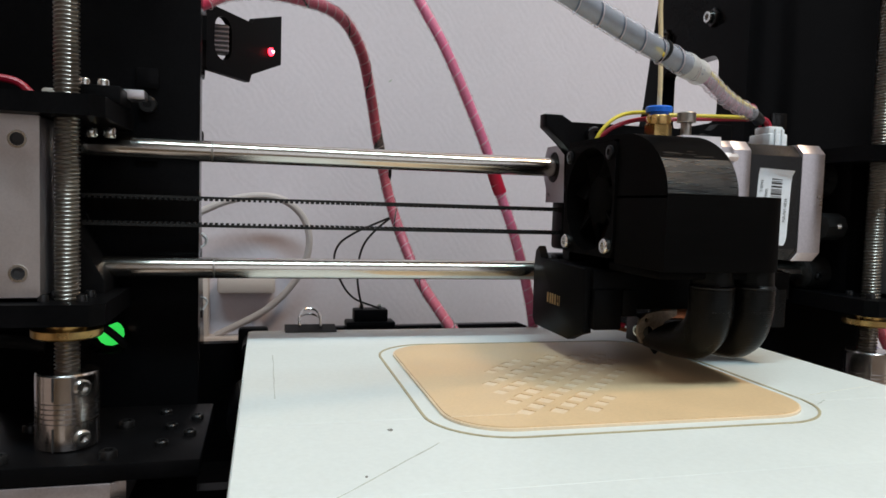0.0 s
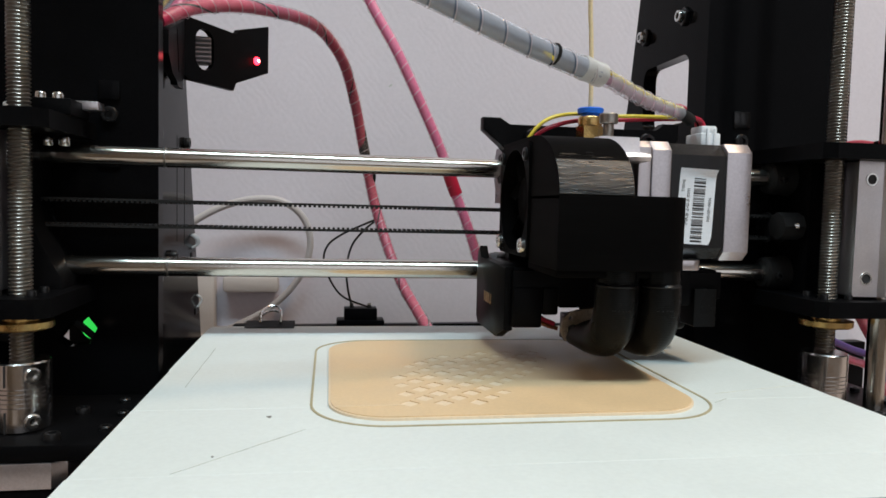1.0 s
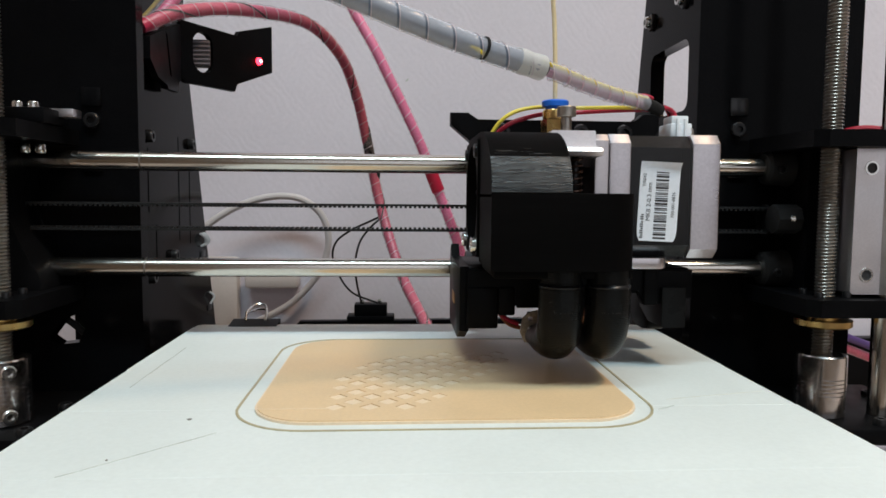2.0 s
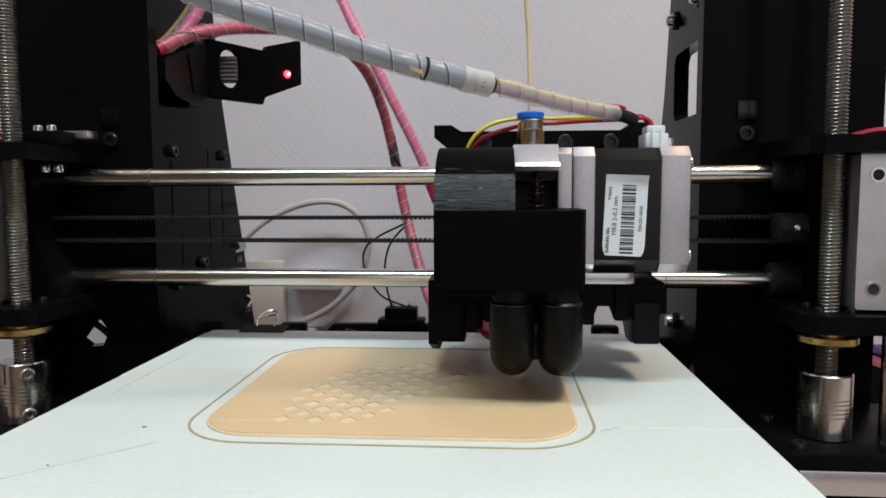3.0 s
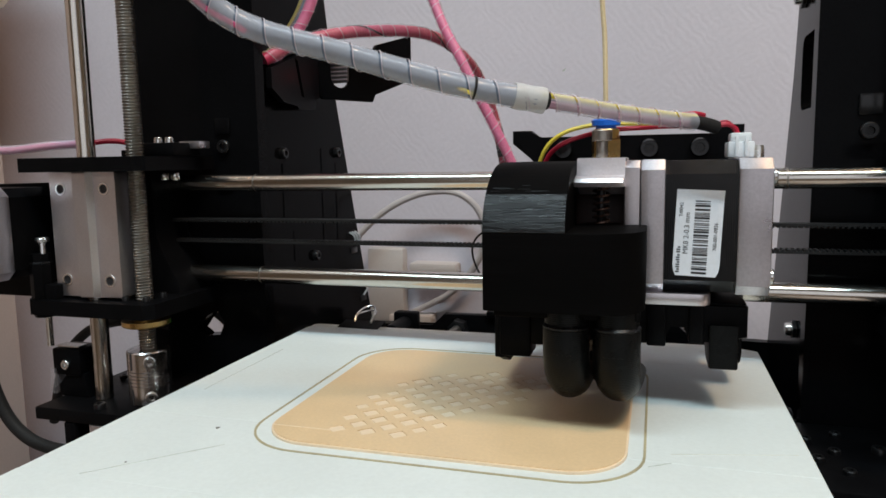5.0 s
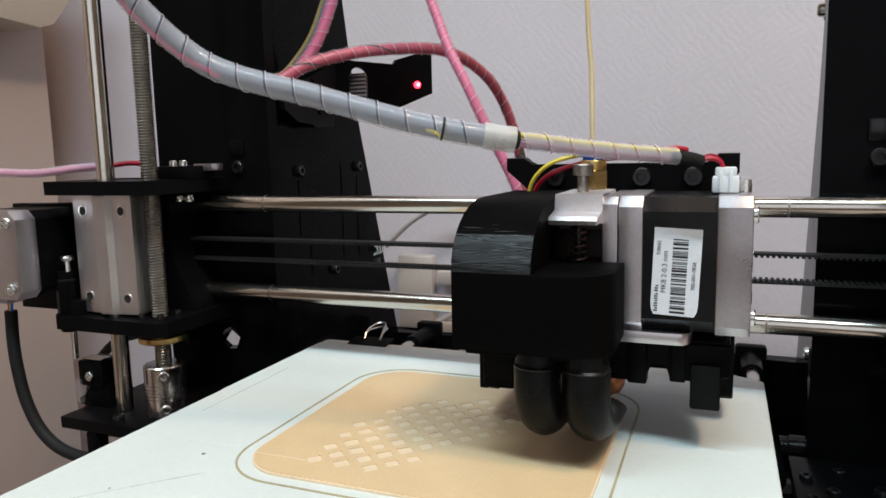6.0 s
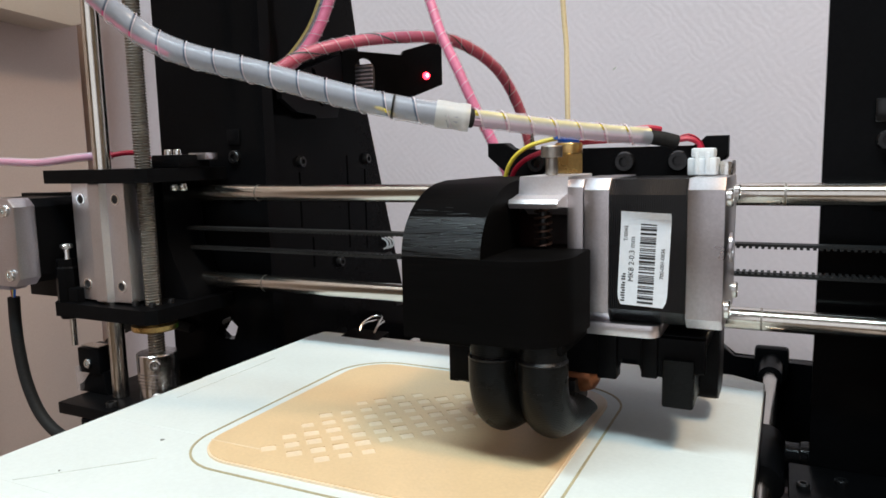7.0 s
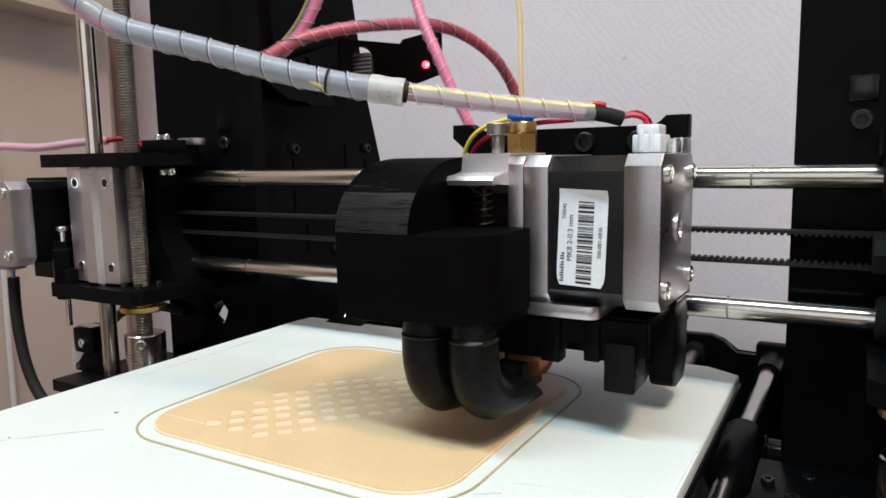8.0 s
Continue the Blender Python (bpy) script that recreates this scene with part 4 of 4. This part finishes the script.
# fan on the side of the head
fan = part("fan_housing", holed(rounded(-36.8, 3.2, 41, 81, 3, 4), [circle(-16.8, 61, 18.6, 32)] + [circle(-16.8 + a * 16, 61 + b * 16, 1.8, 10) for a in (-1, 1) for b in (-1, 1)], "x", 15.4, 25.4), PRINTED, head, "square black cooling fan housing")
part("fan_hub", spin((24.6, -16.8, 61), (19.6, -16.8, 61), [(0, 9), (0.9, 9), (1, 8.2)], 28), PRINTED, fan)
for k in range(7):
    a = 2 * math.pi * k / 7
    bm = bmesh.new()
    ring = []
    for s in (0, 1):
        for r in (8.6, 17.6):
            b = a + (0.62 if s else 0) + (0.12 if r > 10 else 0)
            ring.append((r, b, 18.6 if not s else 23.6))
    vs = [bm.verts.new((x + w, -16.8 + r * math.cos(b), 61 + r * math.sin(b))) for w in (0, 0.7) for r, b, x in (ring[0], ring[1], ring[3], ring[2])]
    for q in ((0, 1, 2, 3), (7, 6, 5, 4), (0, 4, 5, 1), (1, 5, 6, 2), (2, 6, 7, 3), (3, 7, 4, 0)):
        bm.faces.new([vs[i] for i in q])
    part("fan_blade", bm, PRINTED, fan)
for k in range(3):
    a = 2.1 * k + 0.4
    part("fan_strut", rod((24.6, -16.8 + 8 * math.cos(a), 61 + 8 * math.sin(a)), (24.6, -16.8 + 19 * math.cos(a), 61 + 19 * math.sin(a)), 0.8, 6), PRINTED, fan)
for y in (-32.8, -0.8):
    part("fan_screw", socket_screw((15.4, y, 45), (-1, 0, 0), 2.7, 1.8), BOLT, fan, "bright socket screw")
for y in (-32.8, -0.8):
    part("fan_screw", socket_screw((15.4, y, 77), (-1, 0, 0), 2.4, 0.9), DARKBOLT, fan)

# printed duct: hood, box and two bent outlets
def hood_curve(z0, z1, bead, out):
    """The hood's front curve from z0 up to z1; each printed layer is a small rounded bead."""
    pts, z = [], z0
    while z < z1:
        for up, push in ((0.04, -bead), (0.14, 0.5 * bead), (0.24, bead), (0.34, 0.3 * bead)):
            u = min((z + up - 62.6) / 20.3, 1)
            pts.append((-38 - (29.8 + out + push) * math.sqrt(1 - u * u), z + up))
        z += 0.42
    return pts


hood = [(-67.8, 61.5), *hood_curve(62.6, 82.3, 0.01, 0.0), (-38, 82.95), (2.6, 82.95), (2.6, 81.3), (-37, 81.3), (-37, 61.5)]
shell = part("duct_hood", prism(hood, "x", 16.2, 40.2), PRINTED, head, "black printed fan duct with fine layer lines", 0.9)
band = hood_curve(62.85, 73.6, 0.045, 0.06)
part("glossy_band", prism([*band, (-62, 73.9), (-62, 62.9)], "x", 16.25, 40.15), GLOSSY_PRINT, shell, "glossy ridged band low on the hood", 0.9)
rl = random.Random(21)
for k in range(9):
    # glossy strands above the band, added to stand in for broken streaks of highlight
    z0 = rl.uniform(74.0, 76.4)
    u = (z0 - 62.6) / 20.3
    y0 = -38 - 29.86 * math.sqrt(1 - u * u)
    x0 = rl.uniform(17, 33)
    part("glint_strand", hose([(x0, y0, z0), (x0 + rl.uniform(2, 6), y0 - 0.02, z0 + rl.uniform(-0.1, 0.1))], 0.11, 6), GLOSSY_PRINT, shell)
foot = [(16.2, -67.8), (50, -67.8)]
for k in range(1, 10):
    a = radians(90 * k / 10)
    foot.append((50 + 12.2 * math.sin(a), -54.5 - 13.3 * math.cos(a)))
foot += [(62.2, -54.5), (62.2, -38), (16.2, -37)]
part("duct_box", prism(foot, "z", 39.5, 62.8, 0.5), PRINTED, head, "black printed duct box with rounded corner", 0.5)
part("duct_floor", box(18, 61, -62, -30, 36.8, 39.6, 0.6), PRINTED, head)


def outlet(x, lean):
    """A bent tube that blows towards the nozzle."""
    bm = bmesh.new()
    pts = [(x, -58.0, 40), (x, -58.2, 33), (x, -57.8, 26), (x + lean * 0.1, -55.2, 20), (x + lean * 0.3, -50, 16.2), (x + lean * 0.6, -43.5, 14.6), (x + lean, -33.5, 14.0)]
    path = smooth_path(pts, 1.0)
    axes = carried_axes(path)
    n, sides = len(path), 24
    for inner in (0, 1):
        rings = []
        for k, (q, (side, up)) in enumerate(zip(path, axes)):
            s = k / (n - 1)
            r = 7.0 - 0.5 * max(0, s - 0.5) * 2 - inner * 1.1
            if s < 0.13:
                r -= 0.45
            slant = 1.5 * max(0, (s - 0.62) / 0.38)
            ring = []
            for j in range(sides):
                a = 2 * math.pi * j / sides
                d = r * (math.cos(a) * side + math.sin(a) * up)
                d.y -= slant * (d.z - 1.5)
                ring.append(bm.verts.new(q + d))
            rings.append(ring)
        for a, b in zip(rings, rings[1:]):
            for j in range(sides):
                bm.faces.new((a[j], a[(j + 1) % sides], b[(j + 1) % sides], b[j]))
        if inner:
            for j in range(sides):
                bm.faces.new((last[j], last[(j + 1) % sides], rings[-1][(j + 1) % sides], rings[-1][j]))
            bm.faces.new(rings[len(rings) // 2])
        last = rings[-1]
    return bm


for x, lean in ((39.6, 0.5), (54.3, 2.0)):
    o = part("duct_outlet", outlet(x, lean), TUBE_PRINT, head, "charcoal printed air outlet tube")
    part("outlet_ridge", spin((x, -58.2, 33.4), (x, -58.2, 35), [(0, 6.6), (0.4, 7.08), (0.6, 7.08), (1, 6.6)], 24), GLOSSY_PRINT, o)
    # row of tiny glossy blobs, added to stand in for dots of glint
    for k in range(7):
        a = radians(-118 + 8 * k + 3 * math.sin(k * 5))
        q = (x + 7.0 * math.cos(a), -57.9 + 7.0 * math.sin(a), 26.5 + 0.15 * math.sin(k * 3))
        part("glint_blob", spin(q, (q[0], q[1], q[2] + 0.5), [(0, 0.1), (0.4, 0.22), (1, 0.08)], 6), GLOSSY_PRINT, o)

# hot end
part("heat_plate", prism(rounded(50, 81.8, -36.5, -4, 4, 4), "z", 37.2, 41, 0.4), ALU, head, "rounded aluminium mounting plate")
hot = part("heater_block", box(38, 54, -24, -8, 8, 18, 0.5), DARKBOLT, head, "dark heater block")
part("insulation", spin((47, -15, 17), (59.5, -15, 18.4), [(0, 5.6), (0.6, 5.8), (0.85, 4.9), (1, 2.4)], 20), COPPER, hot, "brown insulation")
part("block_screw", socket_screw((38, -18, 13), (-1, -0.2, 0), 2.2, 1.6), BOLT, hot)
part("heat_throat", rod((46, -16, 18), (46, -16, 37), 3, 14), DARKBOLT, hot)
# dark metal puts the ducts' shade into the nozzle's own colour
part("nozzle", spin((46, -16, 8), (46, -16, 3.6), [(0, 3), (0.4, 3), (0.45, 2.2), (1, 0.5)], 16), DARKBOLT, hot, "nozzle tip coloured dark for the shade under the ducts")
part("heater_clip", holed([(32.5, 13.5), (33.4, 18.4), (36, 20.6), (40, 21.4), (48, 22), (48, 19.8), (43, 17.6), (40.5, 11.5), (37.6, 9.4), (34, 9.8)], [circle(37, 13.8, 2.3, 12), circle(36, 18.3, 0.9, 8)], "y", -26.4, -24.8), STAINED, hot, "stained brown clip plate")
part("heater_wire", hose([(34, -14, 14), (28, -12, 17), (24, -4, 24), (24, 6, 33)], 0.9, 8), RED, hot)
part("red_wires", hose([(36, -12, 12), (30, -8, 14), (26, 0, 22), (25, 8, 32)], 0.8, 8), COPPER, hot)


# ---- cables and filament ----
def edge_line(points, r, pitch, width, seed):
    """The thin bright lip of a wound wrap."""
    return spiral(points, r + 0.15, pitch, width, seed=seed)


def wrapped(name, label, points, r, core, pitch, seed, wrap, lip=0.0):
    t = thing(name, *points[0], label, "cable")
    part("core", hose(points, r - 0.55, 14), core, t)
    part("spiral_wrap", spiral(points, r, pitch, 0.925, seed=seed), wrap, t, "clear plastic spiral wrap")
    if lip:
        part("wrap_edge", edge_line(points, r, pitch, lip, seed), WRAP_EDGE, t)
    return t


grey_path = [(-64, -158, 250), (-67, -140, 208), (-69, -120, 170), (-66, -103, 145), (-57, -92, 130), (-46, -85, 122), (-23, -76, 115), (3, -68, 107), (20, -62, 103), (31, -57, 101)]
grey = wrapped("grey_cable", "thick grey cable bundle in clear spiral wrap", grey_path, 3.5, GREY, 8.5, 3, SLEEVE, 0.04)
part("inner_wire", hose([(x - 0.6, y - 1.9, z - 0.9) for x, y, z in grey_path[:6]], 1.2, 8), PINK, grey, "pink wire under the wrap")
part("inner_wire", hose([(9.5, -68.2, 104.4), (12, -67.4, 103.5), (14.4, -66.1, 102.2)], 0.6, 8), YELLOW, grey, "yellow wire under the wrap")
part("dark_gap", hose([(13.4, -65.5, 104.5), (13.9, -65.25, 104.4)], 3.45, 14), RUBBER, grey)
part("tape", hose([(24.2, -60.1, 102.3), (28, -58.3, 101.6), (32.5, -56, 100.8)], 4.0, 14, shape=lambda s: 3.8 + 0.14 * math.sin(s * 9)), MILKY, grey, "milky white tape")
front_path = [(32, -56, 101), (39, -51, 100), (51, -41, 98), (63, -32, 96.4), (76, -24, 95)]
for k, (m, dx, dz, r) in enumerate(((YELLOW, 0.9, 1.3, 0.95), (PALE_PINK, 0.5, -0.8, 1.5), (PINK, -1.0, 0.2, 1.2), (LILAC, 0.9, 0.1, 0.9))):
    part("inner_wire", hose([(x + dx * 0.5, y - dx, z + dz) for x, y, z in front_path], r, 8), m, grey)
part("front_wrap", spiral(front_path, 2.8, 7.5, 0.93, seed=8), SLEEVE, grey, "clear plastic spiral wrap")
part("wrap_edge", edge_line(front_path, 2.8, 7.5, 0.08, 8), WRAP_EDGE, grey)
part("wire_gap", hose([(32.2, -56.1, 100.9), (33.2, -55.3, 100.7)], 2.7, 12), RUBBER, grey, "dark wires between the wraps")
part("black_tape", hose([(74, -25.5, 95.2), (80, -22, 94), (83, -20, 93)], 2.2, 12), RUBBER, grey, "black tape sleeve")
part("red_tip", hose([(72, -26.5, 97), (76, -24.5, 97.4), (79, -22.6, 96.8)], 0.9, 8), RED, grey)
for k in range(4):
    m = (RED, RED, BLACK, RED)[k]
    part("plug_wire", hose([(82, -20.5 + k * 0.5, 93.3), (86, -19 + k, 94 + 0.3 * k), (89, -18 + k * 1.6, 92.6), (90, -18.5 + k * 1.8, 89)], 0.75, 8), m, grey)
side_wires = thing("fan_wires", 30, -20, 83, "thin yellow and red wires looping over the head", "wire")
part("yellow_wire", hose([(23, -4, 82), (24.5, -5, 86), (28, -5.5, 90.5), (34, -4.5, 94), (44, -1, 96), (56, 1, 96), (68, -6, 95.5), (79, -19, 94)], 0.75, 8), YELLOW, side_wires)
part("red_wire", hose([(24.5, -2, 82), (27, -3, 86), (32, -3, 89.6), (40, 0, 92.4), (48, 2, 94), (58, 3, 94.5), (70, -5, 94.5), (80, -18, 93.6)], 0.85, 8), RED, side_wires)

red_path = [(-126, 57, 136), (-112, 70, 146), (-90, 94, 153.5), (-63, 128, 156), (-47, 155, 145), (-38, 174, 124), (-31, 181, 93), (-23, 175, 56), (-11, 156, 18), (0, 135, -4), (12, 108, -24)]
red = wrapped("red_cable", "red cable bundle in spiral wrap arching to the bed", red_path, 3.6, ROSE, 8.0, 5, SLEEVE_THIN, 0.05)
part("dark_wire", spiral(red_path, 3.2, 43.0, 0.045, seed=2), RUBBER, red, "dark wire showing through the wrap")
part("dark_sleeve", hose([(-33, 181, 104), (-31.4, 181, 96), (-29.5, 180.5, 86)], 3.2, 12), RUBBER, red)
part("spare_end", hose([(-30, 178, 90), (-26, 176, 84), (-24, 177, 76), (-25, 180, 70), (-28, 182, 66)], 1.0, 8), RUBBER, red)
pink_path = [(-52, 70, 190), (-40, 65, 163), (-32, 60, 146), (-23, 57, 130), (-15, 56, 114), (-7, 57, 98), (0, 58, 83), (6, 59, 67), (13, 59, 50), (20, 60, 30), (27, 64, 8), (34, 74, -14)]
pink = wrapped("pink_cable", "pink cable bundle in spiral wrap hanging to the bed", pink_path, 2.8, PINK, 6.5, 6, SLEEVE_THIN, 0.06)
part("red_band", hose([(2.4, 58.4, 76.8), (5, 58.8, 70), (7.6, 59, 63.6)], 3.05, 14), RED, pink, "bright red tape band")
hub_path = [(-128, 60, 137), (-126, 70, 140), (-122, 77, 148), (-117, 82, 158), (-113, 86, 170), (-109, 92, 190), (-106, 96, 215)]
hub = wrapped("pink_branch_cable", "pink cable branch rising beside the frame", hub_path, 3.4, PINK, 8.0, 9, SLEEVE_THIN, 0.05)
part("inner_wire", hose([(x - 4.6, y - 1.5, z + 2) for x, y, z in hub_path], 0.9, 8), OLIVE, hub, "dull yellow wire")
part("side_wrap", spiral([(x - 4.2, y, z + 1) for x, y, z in hub_path], 2.5, 7.0, 0.9, seed=12), SLEEVE_THIN, hub)
part("inner_wire", hose([(x - 4, y + 1, z + 0.5) for x, y, z in hub_path], 2.0, 8), GREY, hub)
thread_line = thing("filament", 47, -9, 97, "cream plastic filament running down to the head", "filament")
part("strand", hose([(47.2, -8.7, 92), (47, -9, 108), (46.5, -8.5, 125), (45.5, -9, 139), (44, -12, 180), (42, -16, 240)], 0.88, 10), FILAMENT, thread_line)

# bracket with a small circuit board and red indicator on the side panel
sensor = thing("sensor_bracket", -110, 120, 128, "black bracket with oval slots and a red indicator", "bracket")


def slotted(x0, y0, x1, y1, outline, slot):
    """An upright sheet between two places of the plan, drawn along (run, height)."""
    bm = holed(outline, [slot], "y", -1.6, 1.6)
    a = math.atan2(y1 - y0, x1 - x0)
    bm.transform(Matrix.Translation((x0, y0, 0)) @ Matrix.Rotation(a, 4, "Z"))
    return bm


part("near_sheet", slotted(-124, 57, -130, 122, [(0, 122), (14, 116), (32, 115), (34, 113.5), (58, 115), (60, 121), (65, 122), (65, 152), (0, 132)], [(38, 121), (42, 120.5), (34, 140), (30, 141)]), BLACK, sensor)
far = part("far_sheet", slotted(-130, 124, -91.5, 181, [(0, 124), (3, 122), (38, 121.5), (40, 126), (68.6, 136.8), (68.6, 165), (42, 157), (40, 154), (0, 155)], rounded(8, 22, 129, 151, 6.8, 5)), BLACK, sensor)
plug = part("ribbed_plug", box(-131, -118, 139, 146, 133, 148, 0.8), DUSK, sensor, "dark grey ribbed plug")
for k in range(6):
    part("plug_rib", box(-131.4, -117.6, 138.4, 139.6, 134 + k * 2.4, 135 + k * 2.4, 0.3), LILAC, plug)
part("indicator", spin((-96.4, 169.2, 141.8), (-95, 168.2, 141.8), [(0, 2.3), (0.6, 2.2), (1, 1.2)], 14), LED, far, "lit red indicator")
part("indicator_core", spin((-95.1, 168.3, 141.8), (-94.5, 167.9, 141.8), [(0, 0.9), (1, 0.6)], 12), LEDCORE, far)
